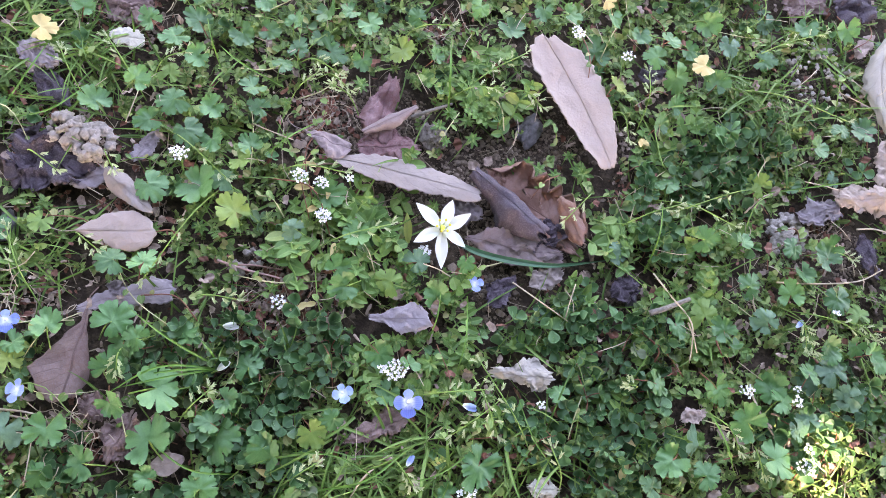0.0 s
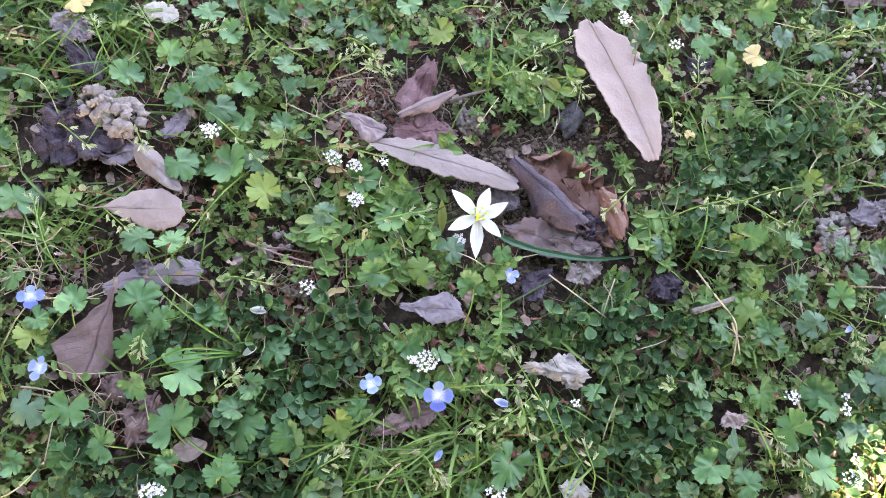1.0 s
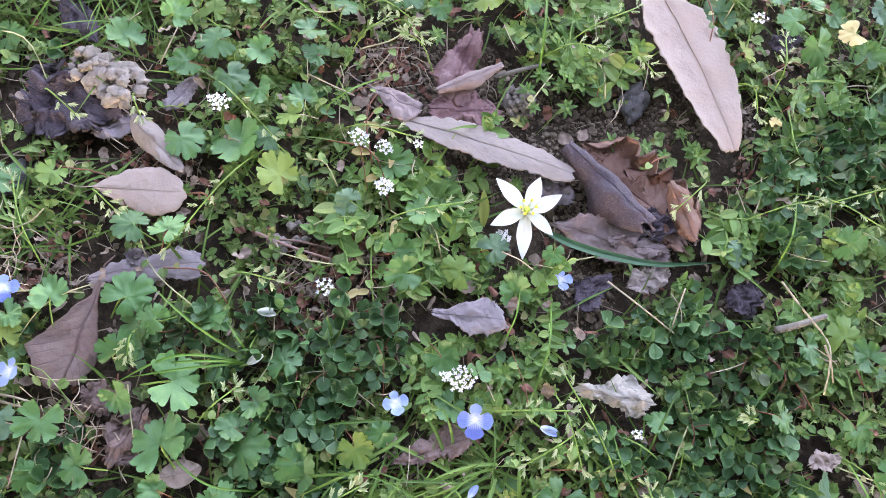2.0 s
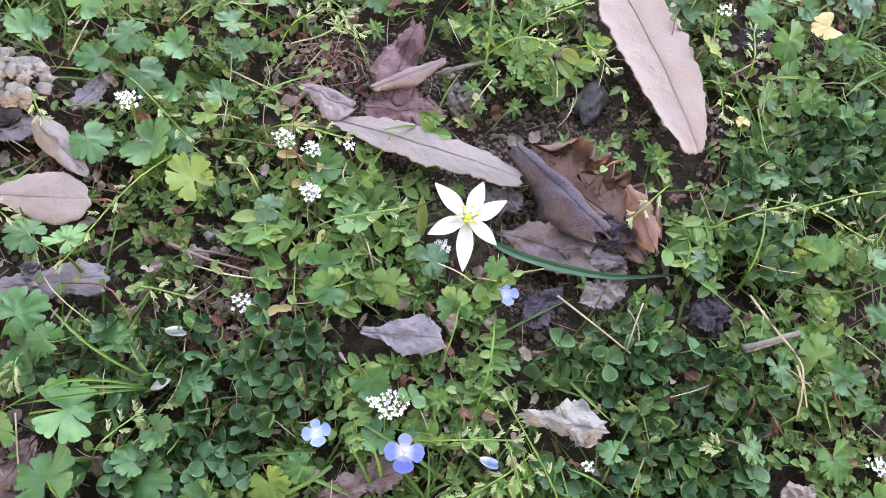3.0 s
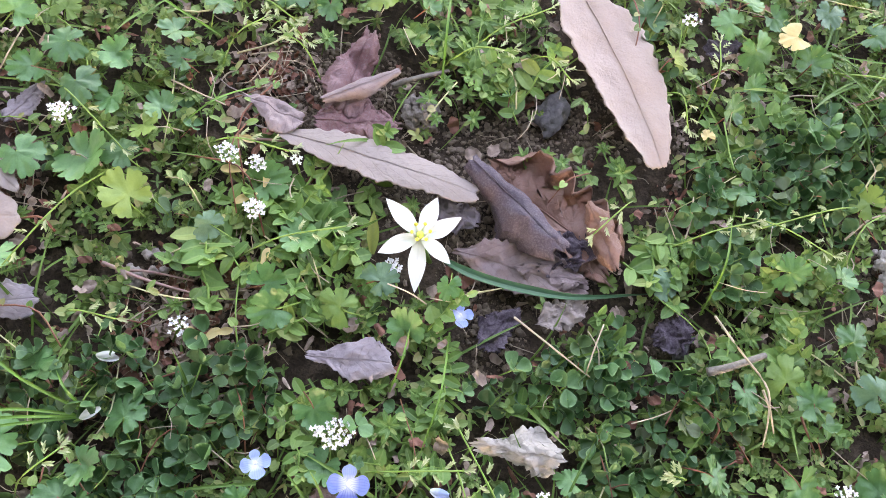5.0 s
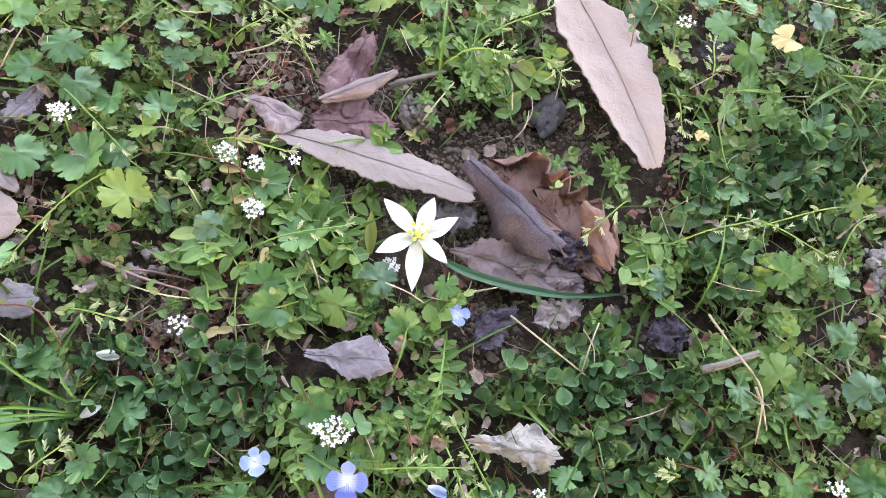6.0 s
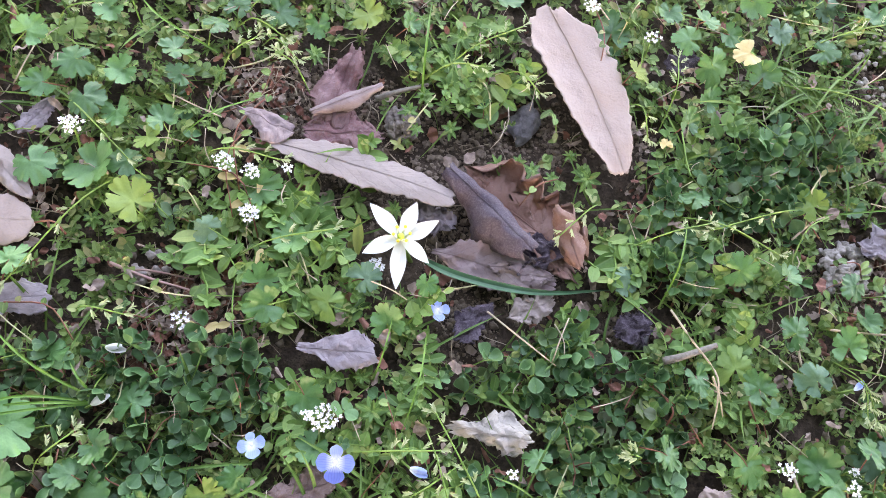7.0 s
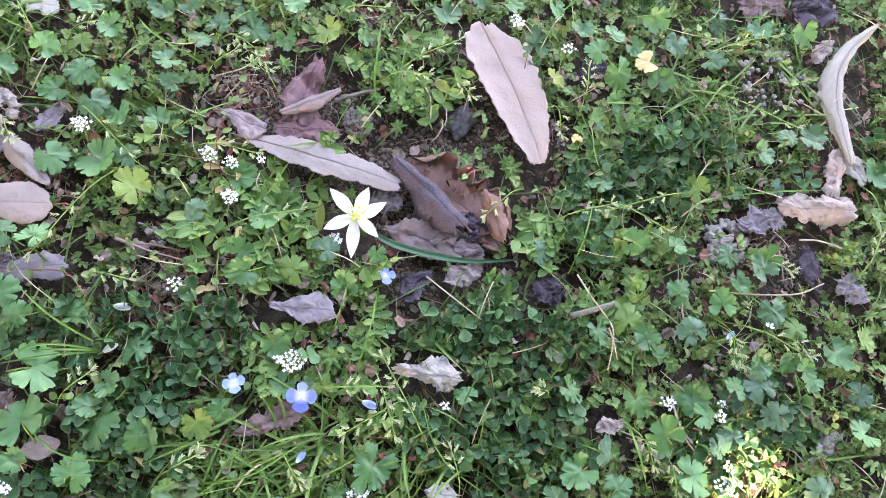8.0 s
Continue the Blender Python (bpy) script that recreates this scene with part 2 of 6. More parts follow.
MAUVE = dry("mauve_grey_leaf", (0.25, 0.205, 0.225), (0.12, 0.092, 0.1), (0.36, 0.315, 0.335), spots=0.35, vein=(0.1, 0.07, 0.08))
PURPLE = dry("dark_purple_leaf", (0.06, 0.041, 0.06), (0.032, 0.022, 0.028), (0.115, 0.088, 0.112), spots=0.35, vein=(0.04, 0.026, 0.028), ribs=0.4)
RED = dry("wine_brown_leaf", (0.2, 0.074, 0.078), (0.085, 0.036, 0.04), (0.32, 0.2, 0.2), spots=0.3, vein=(0.08, 0.036, 0.034))
ROSE = dry("rose_grey_leaf", (0.24, 0.165, 0.165), (0.12, 0.075, 0.075), (0.36, 0.285, 0.28), spots=0.35, vein=(0.11, 0.065, 0.06), ribs=0.5)
RUST = dry("rust_brown_leaf", (0.2, 0.088, 0.062), (0.09, 0.04, 0.03), (0.34, 0.2, 0.16), rough=0.34, grey=(0.3, 0.2, 0.17), spots=0.25, vein=(0.12, 0.05, 0.03))
BROWN = dry("brown_leaf", (0.19, 0.11, 0.098), (0.09, 0.05, 0.044), (0.29, 0.2, 0.18), spots=0.35, vein=(0.07, 0.04, 0.035), ribs=0.55)
ASH = dry("ash_grey_leaf", (0.33, 0.298, 0.262), (0.19, 0.165, 0.143), (0.4, 0.365, 0.325), spots=0.3, vein=(0.15, 0.11, 0.085), ribs=0.5)
CREAM = dry("cream_leaf", (0.52, 0.485, 0.41), (0.38, 0.335, 0.28), (0.6, 0.57, 0.5), spots=0.2, vein=(0.42, 0.37, 0.31))
BARK = plain("tree_bark", (0.12, 0.09, 0.07), (0.2, 0.16, 0.13), 0.9, 30.0, 1.0)
TREE_LEAF = green("tree_leaf", (0.04, 0.09, 0.025), (0.06, 0.12, 0.03), (0.09, 0.16, 0.04), island=True)


# ---- geometry helpers ----
RNG = np.random.default_rng(7)


class Geo:
    """Collects vertices, faces, layout and slots for one mesh."""

    def __init__(self):
        self.v, self.f, self.uv, self.m, self.n = [], [], [], [], 0

    def add(self, v, f, uv=None, slot=0):
        v = np.asarray(v, float).reshape(-1, 3)
        self.v.append(v)
        self.uv.append(np.full((len(v), 2), 0.25) if uv is None else np.asarray(uv, float).reshape(-1, 2))
        n = self.n
        self.f += [tuple(i + n for i in q) for q in f]
        self.m += [slot] * len(f)
        self.n += len(v)
        return self

    def put(self, other, m):
        """Adds another collection, moved by a 4 x 4 matrix."""
        v = np.concatenate(other.v)
        v = v @ m[:3, :3].T + m[:3, 3]
        n = self.n
        self.v.append(v)
        self.uv.append(np.concatenate(other.uv))
        self.f += [tuple(i + n for i in q) for q in other.f]
        self.m += other.m
        self.n += len(v)
        return self

    def mesh(self, name, *mats):
        me = bpy.data.meshes.new(name)
        v, uv = np.concatenate(self.v), np.concatenate(self.uv)
        me.from_pydata(v.tolist(), [], self.f)
        for m in mats:
            me.materials.append(m)
        me.polygons.foreach_set("material_index", self.m)
        me.polygons.foreach_set("use_smooth", [True] * len(self.f))
        idx = np.zeros(len(me.loops), int)
        me.loops.foreach_get("vertex_index", idx)
        layer = me.uv_layers.new(name="layout")
        layer.data.foreach_set("uv", uv[idx].astype(np.float32).ravel())
        me.update()
        return me


def part(name, geo, mats, parent, label=""):
    """One mesh object under a thing or part."""
    ob = new(name, geo.mesh(name, *mats) if isinstance(geo, Geo) else geo)
    ob.parent = parent
    return tagged(ob, label)


def thing(name, m, label, category, group="", kind="", data=None):
    ob = new(name, data)
    ob.matrix_basis = m
    return tagged(ob, label, category, group, kind)


def mat4(x, y, z, yaw=0.0, pitch=0.0, roll=0.0, s=1.0):
    """A 4 x 4 array: scale, roll about x, pitch about y (nose up), yaw about z, move."""
    cy, sy, cp, sp, cr, sr = math.cos(yaw), math.sin(yaw), math.cos(pitch), math.sin(pitch), math.cos(roll), math.sin(roll)
    rz = np.array([[cy, -sy, 0], [sy, cy, 0], [0, 0, 1]])
    ry = np.array([[cp, 0, -sp], [0, 1, 0], [sp, 0, cp]])
    rx = np.array([[1, 0, 0], [0, cr, -sr], [0, sr, cr]])
    out = np.eye(4)
    out[:3, :3] = rz @ ry @ rx * s
    out[:3, 3] = (x, y, z)
    return out


def grid_faces(nu, nv):
    return [(i * nv + j, (i + 1) * nv + j, (i + 1) * nv + j + 1, i * nv + j + 1) for i in range(nu - 1) for j in range(nv - 1)]


def ground_z(x, y):
    """Height of the soil: gentle swells and clods."""
    return (0.0035 * noise.noise((x * 9, y * 9, 0.3)) + 0.0016 * noise.noise((x * 45, y * 45, 3.1))
            + 0.0008 * noise.noise((x * 160, y * 160, 7.7)) - 0.0035)


def blade(length, width, prof, nu=7, nv=3, fold=0.0, arch=0.0, bend=0.0, wave=0.0, seed=0, blunt=False):
    """A thin leaf along +x from the origin. prof(u) gives the half-width; fold lifts its sides, arch bows it down, bend sideways."""
    g = Geo()
    u = np.sin(np.linspace(0, math.pi / 2, nu)) if blunt else np.linspace(0, 1, nu)
    s = np.linspace(-1, 1, nv)
    ph = seed * 1.7
    v, uv = [], []
    for a in u:
        w = prof(a) * width * 0.5
        for b in s:
            z = abs(b) * w * math.tan(fold) - arch * length * a * a + wave * w * math.sin(9 * a + ph + 2 * b)
            v.append((a * length * (1 - 0.25 * abs(arch) * a), b * w * math.cos(fold) + bend * length * a * a, z))
            uv.append((a, 0.5 + 0.5 * b))
    return g.add(v, grid_faces(nu, nv), uv)


def tube(points, radii, sides=5, slot=0):
    """A round stalk through points."""
    g = Geo()
    pts = [Vector(p) for p in points]
    radii = radii if hasattr(radii, "__len__") else [radii] * len(pts)
    v = []
    for i, p in enumerate(pts):
        d = (pts[min(i + 1, len(pts) - 1)] - pts[max(i - 1, 0)]).normalized()
        a = d.orthogonal().normalized()
        b = d.cross(a)
        for k in range(sides):
            t = 2 * math.pi * k / sides
            v.append(p + (a * math.cos(t) + b * math.sin(t)) * radii[i])
    f = [(i * sides + k, i * sides + (k + 1) % sides, (i + 1) * sides + (k + 1) % sides, (i + 1) * sides + k)
         for i in range(len(pts) - 1) for k in range(sides)]
    f += [tuple(range(sides - 1, -1, -1)), tuple((len(pts) - 1) * sides + k for k in range(sides))]
    return g.add(v, f, None, slot)


def spline(points, n):
    """Catmull-Rom through a few points."""
    p = [Vector(q) for q in points]
    p = [2 * p[0] - p[1], *p, 2 * p[-1] - p[-2]]
    out = []
    m = len(p) - 3
    for k in range(n):
        t = k / (n - 1) * m
        i = min(int(t), m - 1)
        t -= i
        a, b, c, d = p[i:i + 4]
        out.append(0.5 * (2 * b + (c - a) * t + (2 * a - 5 * b + 4 * c - d) * t * t + (3 * b - a - 3 * c + d) * t ** 3))
    return out


def lump(radius, seed, squash=0.7, rough=0.3, rings=7, segs=10):
    """An uneven clod."""
    g = Geo()
    v = [(0, 0, radius * squash)]
    for i in range(1, rings):
        th = math.pi * i / rings
        for k in range(segs):
            ph = 2 * math.pi * k / segs
            d = Vector((math.sin(th) * math.cos(ph), math.sin(th) * math.sin(ph), math.cos(th)))
            r = radius * (1 + rough * noise.noise(d * 1.6 + Vector((seed, 0, 0))) + rough * 0.7 * noise.noise(d * 4.5 + Vector((0, seed, 0))))
            v.append((d.x * r, d.y * r, d.z * r * squash))
    v.append((0, 0, -radius * squash))
    last = len(v) - 1
    f = [(0, 1 + k, 1 + (k + 1) % segs) for k in range(segs)]
    f += [(1 + i * segs + k, 1 + (i + 1) * segs + k, 1 + (i + 1) * segs + (k + 1) % segs, 1 + i * segs + (k + 1) % segs)
          for i in range(rings - 2) for k in range(segs)]
    f += [(last, 1 + (rings - 2) * segs + (k + 1) % segs, 1 + (rings - 2) * segs + k) for k in range(segs)]
    return g.add(v, f)


# ---- the ground ----
def axis(lo, hi, step):
    far = [0.05, 0.15, 0.4, 1, 3, 8, 20, 60, 200]
    return np.array([lo - d for d in reversed(far)] + list(np.arange(lo, hi + step / 2, step)) + [hi + d for d in far])


gx, gy = axis(-0.35, 0.55, 0.004), axis(-0.2, 0.55, 0.004)
gv = [(x, y, ground_z(x, y) if -1.5 < x < 1.7 and -1.5 < y < 1.7 else -0.0035) for x in gx for y in gy]
ground_geo = Geo().add(gv, grid_faces(len(gx), len(gy)))
ground_geo.f = [q[::-1] for q in ground_geo.f]
ground = thing("ground", Matrix(), "dark brown crumbly garden soil under low weeds", "soil", kind="structure", data=ground_geo.mesh("ground", SOIL))


# ---- plan: where the low plants and bare patches lie, as circles of x, y, radius ----
BARE = [(0.0046, 0.1923, 0.016), (0.0618, 0.1948, 0.018), (0.0880, 0.1807, 0.02), (0.0929, 0.2115, 0.016), (0.0384, 0.1656, 0.014), (0.0885, 0.1520, 0.016),
        (-0.0007, 0.1160, 0.014), (0.0959, 0.1319, 0.011), (0.1495, 0.1550, 0.011), (0.2213, 0.2000, 0.012), (0.2240, 0.2917, 0.013), (0.0263, 0.1985, 0.02),
        (0.2552, 0.2079, 0.014), (0.0597, 0.1727, 0.012), (0.1097, 0.1614, 0.014), (0.1097, 0.2234, 0.012), (0.1366, 0.2298, 0.007)]
DEBRIS = [(-0.0016, 0.1887, 0.012), (0.0136, 0.1018, 0.018), (-0.0020, 0.0922, 0.014), (0.0001, 0.1137, 0.014), (0.0124, 0.1201, 0.012), (-0.0989, 0.1434, 0.026), (-0.0484, 0.0326, 0.015),
          (-0.0069, 0.1956, 0.014), (-0.0867, 0.0772, 0.012), (-0.0667, 0.1279, 0.014), (0.1454, 0.1984, 0.011), (0.2405, 0.2090, 0.014), (0.0402, 0.2563, 0.011), (-0.0961, 0.2088, 0.014)]
CLOVERS = [(0.1122, 0.1279, 0.017), (0.1354, 0.1401, 0.019), (0.1580, 0.1313, 0.019), (0.1037, 0.1103, 0.014), (0.1284, 0.1125, 0.02), (0.1499, 0.1064, 0.023),
           (0.1655, 0.0915, 0.02), (0.1399, 0.0822, 0.02), (0.1223, 0.0843, 0.015), (0.0276, 0.0879, 0.014), (0.0176, 0.0756, 0.014), (0.1412, 0.2058, 0.014),
           (0.1782, 0.2212, 0.02), (0.1982, 0.2435, 0.018), (0.2424, 0.1152, 0.02), (0.2539, 0.1335, 0.017), (0.1506, 0.0667, 0.016), (0.1624, 0.1811, 0.011),
           (-0.0252, 0.0678, 0.015), (-0.0331, 0.0510, 0.012), (-0.0036, 0.0835, 0.012), (-0.0024, 0.0335, 0.013), (0.0186, 0.0589, 0.013), (-0.0741, 0.0580, 0.01),
           (-0.0480, 0.0600, 0.016), (0.0080, 0.0460, 0.014), (-0.0150, 0.0300, 0.016), (0.0300, 0.0350, 0.012), (-0.0400, 0.0150, 0.02), (0.0060, 0.0160, 0.02)]
GRASSY = [(-0.1215, 0.1684, 0.028), (-0.1152, 0.1881, 0.02), (-0.1374, 0.1885, 0.02), (0.0589, 0.0467, 0.02), (0.0826, 0.0608, 0.014), (0.0431, 0.0393, 0.014),
          (0.2072, 0.2658, 0.016), (0.1821, 0.2731, 0.013), (0.1275, 0.0719, 0.015), (0.2287, 0.3212, 0.02), (-0.0941, 0.0891, 0.01)]


COVER = []                            # lines along dead leaves with their half-widths, kept free of plants


def covered(x, y, margin=0.0, share=0.68):
    for ax, ay, bx, by, w in COVER:
        dx, dy = bx - ax, by - ay
        t = min(1.0, max(0.0, ((x - ax) * dx + (y - ay) * dy) / (dx * dx + dy * dy)))
        if (x - ax - t * dx) ** 2 + (y - ay - t * dy) ** 2 < (w * share + margin) ** 2:
            return True
    return False


def inside(x, y, circles, soft=1.0):
    return any((x - a) ** 2 + (y - b) ** 2 < (r * soft) ** 2 for a, b, r in circles)


def spots(n, x0=-0.27, x1=0.47, y0=-0.1, y1=0.45):
    """Random places over the planted plot."""
    return zip(RNG.uniform(x0, x1, n), RNG.uniform(y0, y1, n))


# ---- dead leaves ----
def ease(values, u):
    """A smooth run through values set at even steps of u from 0 to 1."""
    n = len(values) - 1
    i = min(int(u * n), n - 1)
    f = u * n - i
    return values[i] + (values[i + 1] - values[i]) * f * f * (3 - 2 * f)


def dead_leaf(base, tip, width, material, label, prof=None, roll=0.0, arch=0.0, side=0.0, teeth=0, tooth=0.06, crumple=0.12, twist=0.0, stalk=0.0,
              lift=0.004, tilt=0.0, slope=0.0, seed=1, name="dead_leaf", category="dead leaf", rag=0.0, group="", left=None, right=None, curl=None):
    """A dry leaf from base to tip (x, y), with thickness, midrib and stalk. roll: radians by which its sides curl up (minus: down);
    arch: lift of its middle as a share of its length; side: sideways bow; tilt: lean about its length; slope: tip above base.
    left, right: half-widths of its two sides at even steps; curl: radians by which the left and right sides curl, and the share that stays flat."""
    bx, by = base
    length = math.hypot(tip[0] - bx, tip[1] - by)
    yaw = math.atan2(tip[1] - by, tip[0] - bx)
    prof = prof or (lambda u: math.sin(math.pi * min(1, 0.06 + 0.94 * u) ** 0.8) ** 0.75)
    nu, nv = max(40, teeth * 5), 27
    COVER.append((bx, by, tip[0], tip[1], width * 0.5))
    rows = []
    off = Vector((seed * 3.7, seed * 1.3, 0))
    for i in range(nu):
        u = i / (nu - 1)
        row = []
        for j in range(nv):
            s = -1 + 2 * j / (nv - 1)
            w = max(ease(left if s > 0 else right, u) if left else prof(u), 0.02) * width * 0.5
            edge = 1.0
            if teeth:
                edge += tooth * (0.5 - (u * teeth) % 1.0) * (1 if abs(s) > 0.75 else 0)
            flank = 3 if s > 0 else -3
            edge += rag * noise.noise((u * 7 + seed, flank, 0.5)) + (0.75 * rag + 0.06) * noise.noise((u * 17 + seed, flank, 2.5)) + (0.5 * rag + 0.03) * noise.noise((u * 43, flank, seed))
            a = s * w * edge
            k = roll * (0.6 + 0.4 * math.sin(seed + 3 * u)) / max(w, 1e-5)
            turn = (curl[0] if s > 0 else curl[1]) * (0.85 + 0.4 * noise.noise((u * 2.5 + seed, flank, 8.5))) if curl else 0.0
            if curl:
                y, z, flat_part, span = a, 0.0, curl[2] * w * edge, (1 - curl[2]) * w * edge
                if abs(a) > flat_part and abs(turn) > 0.05:
                    k, e = turn / max(span, 1e-5), abs(a) - flat_part
                    y, z = (flat_part + math.sin(k * e) / k) * (1 if a > 0 else -1), (1 - math.cos(k * e)) / k
            elif abs(roll) > 0.05:
                y, z = math.sin(k * abs(a)) / k * (1 if a > 0 else -1), (1 - math.cos(k * abs(a))) / k
            else:
                y, z = a, 0.0
            t = twist * (u - 0.5)
            y, z = y * math.cos(t) - z * math.sin(t), y * math.sin(t) + z * math.cos(t)
            z += 4 * arch * length * u * (1 - u) + slope * length * u
            y += side * length * 4 * u * (1 - u)
            bulge = w * math.sqrt(max(0.0, 1 - s * s)) - 0.5 * w
            x = u * length + bulge * (max(0, (u - 0.75) * 4) ** 2 * 0.75 - max(0, (0.25 - u) * 4) ** 2 * 0.6)
            x += (rag * 0.4 + 0.05) * width * (noise.noise((s * 3 + seed, u * 2, 1.5)) + 0.5 * noise.noise((s * 9 + seed, u * 2, 4.5)))
            p = Vector((x, y, z))
            q = p * (3.2 / length) + off
            r = Vector((q.x * 1.3 + 0.3 * q.y, q.y * 1.3 - 0.3 * q.x, q.z))
            z += crumple * width * (0.5 * noise.noise(q * 1.2) + 0.26 * (0.4 - 2 * abs(noise.noise(r * 1.1))) + 0.12 * (0.4 - 2 * abs(noise.noise(r * 2.7 + off))) + 0.04 * noise.noise(q * 9))
            y += crumple * width * 0.3 * noise.noise(q + Vector((9, 0, 0)))
            z -= 0.008 * width * (1 - min(1, abs(s) * 6))
            row.append((p.x, y, z))
        rows.append(row)
    ct, st = math.cos(tilt), math.sin(tilt)
    flat = [(x, y * ct - z * st, y * st + z * ct) for row in rows for x, y, z in row]
    low = min(p[2] for p in flat)
    flat = [(x, y, z - low) for x, y, z in flat]
    uv = [(i / (nu - 1), j / (nv - 1)) for i in range(nu) for j in range(nv)]
    thick = 0.00035
    n = len(flat)
    faces = grid_faces(nu, nv)
    g = Geo().add(flat + [(x, y, z - thick) for x, y, z in flat], [], uv + uv)
    g.f = [q[::-1] for q in faces] + [tuple(i + n for i in q) for q in faces]
    rim = [(i * nv, (i + 1) * nv) for i in range(nu - 1)] + [((i + 1) * nv + nv - 1, i * nv + nv - 1) for i in range(nu - 1)]
    rim += [(j + 1, j) for j in range(nv - 1)] + [((nu - 1) * nv + j, (nu - 1) * nv + j + 1) for j in range(nv - 1)]
    g.f += [(a, b, b + n, a + n) for a, b in rim]
    g.m = [0] * len(g.f)
    ob = thing(name, Matrix.Translation((bx, by, lift)) @ Matrix.Rotation(yaw, 4, "Z"), label, category, group)
    part("leaf_blade", g, [material], ob)
    mid = [Vector(flat[i * nv + nv // 2]) + Vector((0, 0, 0.0002)) for i in range(0, nu - 2, 2)]
    if stalk:
        p = mid[0]
        mid = [p + Vector((-stalk, 0.15 * stalk, -0.001)), p + Vector((-stalk * 0.5, -0.05 * stalk, 0.0005))] + mid
    r = max(0.00022, min(0.0005, width * 0.011))
    part("midrib", tube(mid, [r * (1 - 0.75 * i / len(mid)) for i in range(len(mid))], 5), [material], ob)
    return ob


def wide(a, b, c, peak):
    """Half-width from a at the base over 1 at peak to c at the tip, with rounding b."""
    def f(u):
        if u < peak:
            t = u / peak
            return a + (1 - a) * math.sin(t * math.pi / 2) ** b
        t = (u - peak) / (1 - peak)
        return c + (1 - c) * math.cos(t * math.pi / 2) ** b
    return f


dead_leaf((0.0870, 0.2597), (0.1295, 0.2074), 0.0292, PINK_TAN, "large flat pinkish-tan chestnut leaf with toothed edges, lying on weeds",
          left=(0.5, 0.95, 1.0, 0.95, 0.8, 0.62, 0.4), right=(0.75, 1.0, 0.97, 0.93, 0.85, 0.66, 0.4), curl=(-0.2, 0.35, 0.2), side=0.03, teeth=11, tooth=0.06, crumple=0.06, lift=0.011, seed=3, rag=0.06)
dead_leaf((0.0094, 0.1704), (0.0746, 0.1738), 0.0150, GREY_TAN, "long grey-tan chestnut leaf with raised ribs, lying on soil", wide(0.12, 0.7, 0.5, 0.5),
          roll=-0.35, side=0.02, teeth=13, tooth=0.13, crumple=0.09, lift=0.008, tilt=-0.22, stalk=0.0129, seed=5, rag=0.1)
dead_leaf((-0.0065, 0.1785), (0.0125, 0.1765), 0.0165, ROSE, "small folded grey-brown dead leaf with a curled edge",
          left=(0.06, 0.4, 0.55, 0.6, 0.5), right=(0.06, 0.25, 0.6, 1.0, 0.9), curl=(-0.5, -0.6, 0.3), crumple=0.16, lift=0.009, tilt=-0.3, stalk=0.009, seed=8)
dead_leaf((0.0215, 0.2185), (0.0235, 0.1900), 0.0180, RED, "wine-brown crumpled dead leaf on bare soil",
          left=(0.4, 0.6, 0.8, 0.95, 1.0), right=(0.3, 0.5, 0.85, 1.0, 1.0), curl=(-0.5, -0.7, 0.3), crumple=0.3, lift=0.002, seed=11, rag=0.3, tilt=-0.1)
dead_leaf((0.0180, 0.1865), (0.0362, 0.2055), 0.0092, ROSE, "rolled rim of a pinkish dead leaf",
          left=(0.6, 0.9, 1.0, 0.9, 0.5), right=(0.5, 0.9, 1.0, 0.9, 0.6), curl=(-2.2, -2.2, 0.1), crumple=0.1, lift=0.008, seed=13, rag=0.12)
dead_leaf((0.0185, 0.1815), (0.0420, 0.1900), 0.0165, RED, "torn wine-red dead leaf with a ragged edge",
          left=(0.5, 0.8, 1.0, 0.9, 0.5, 0.2), right=(0.6, 0.9, 0.6, 1.0, 0.7, 0.25), curl=(0.2, -0.9, 0.3), crumple=0.26, lift=0.004, tilt=-0.25, seed=16, rag=0.28, teeth=7, tooth=0.12)
dead_leaf((0.0725, 0.1828), (0.1025, 0.1665), 0.0270, PURPLE, "rolled dark purple-grey dead leaf with ribs",
          left=(0.8, 0.95, 1.0, 0.95, 0.9, 0.85), right=(0.7, 0.85, 1.0, 1.0, 0.95, 0.9), curl=(-2.9, -2.6, 0.0), crumple=0.12, lift=0.003, slope=0.06, seed=19, rag=0.14)
dead_leaf((0.0780, 0.1835), (0.1235, 0.1680), 0.0370, RUST, "curled rust-brown dead leaf with a wavy upturned edge",
          left=(0.35, 0.7, 0.75, 0.9, 1.0, 0.8, 0.35), right=(0.2, 0.4, 0.5, 0.5, 0.5, 0.4, 0.2), curl=(2.0, 0.5, 0.3), crumple=0.16, lift=0.003, side=0.05, seed=23, rag=0.3, teeth=7, tooth=0.08)
dead_leaf((0.1105, 0.1835), (0.1248, 0.1655), 0.0125, RUST, "glossy folded end of a rust-brown dead leaf",
          left=(0.3, 0.8, 1.0, 0.8, 0.2), right=(0.3, 0.7, 0.9, 0.8, 0.25), curl=(-1.5, -1.1, 0.1), crumple=0.14, lift=0.008, tilt=0.4, seed=24, rag=0.12)
dead_leaf((0.0800, 0.1880), (0.0868, 0.1840), 0.0090, RUST, "small brown dead leaf scrap on soil", wide(0.5, 0.6, 0.5, 0.5), crumple=0.3, lift=0.004, seed=25, rag=0.3)
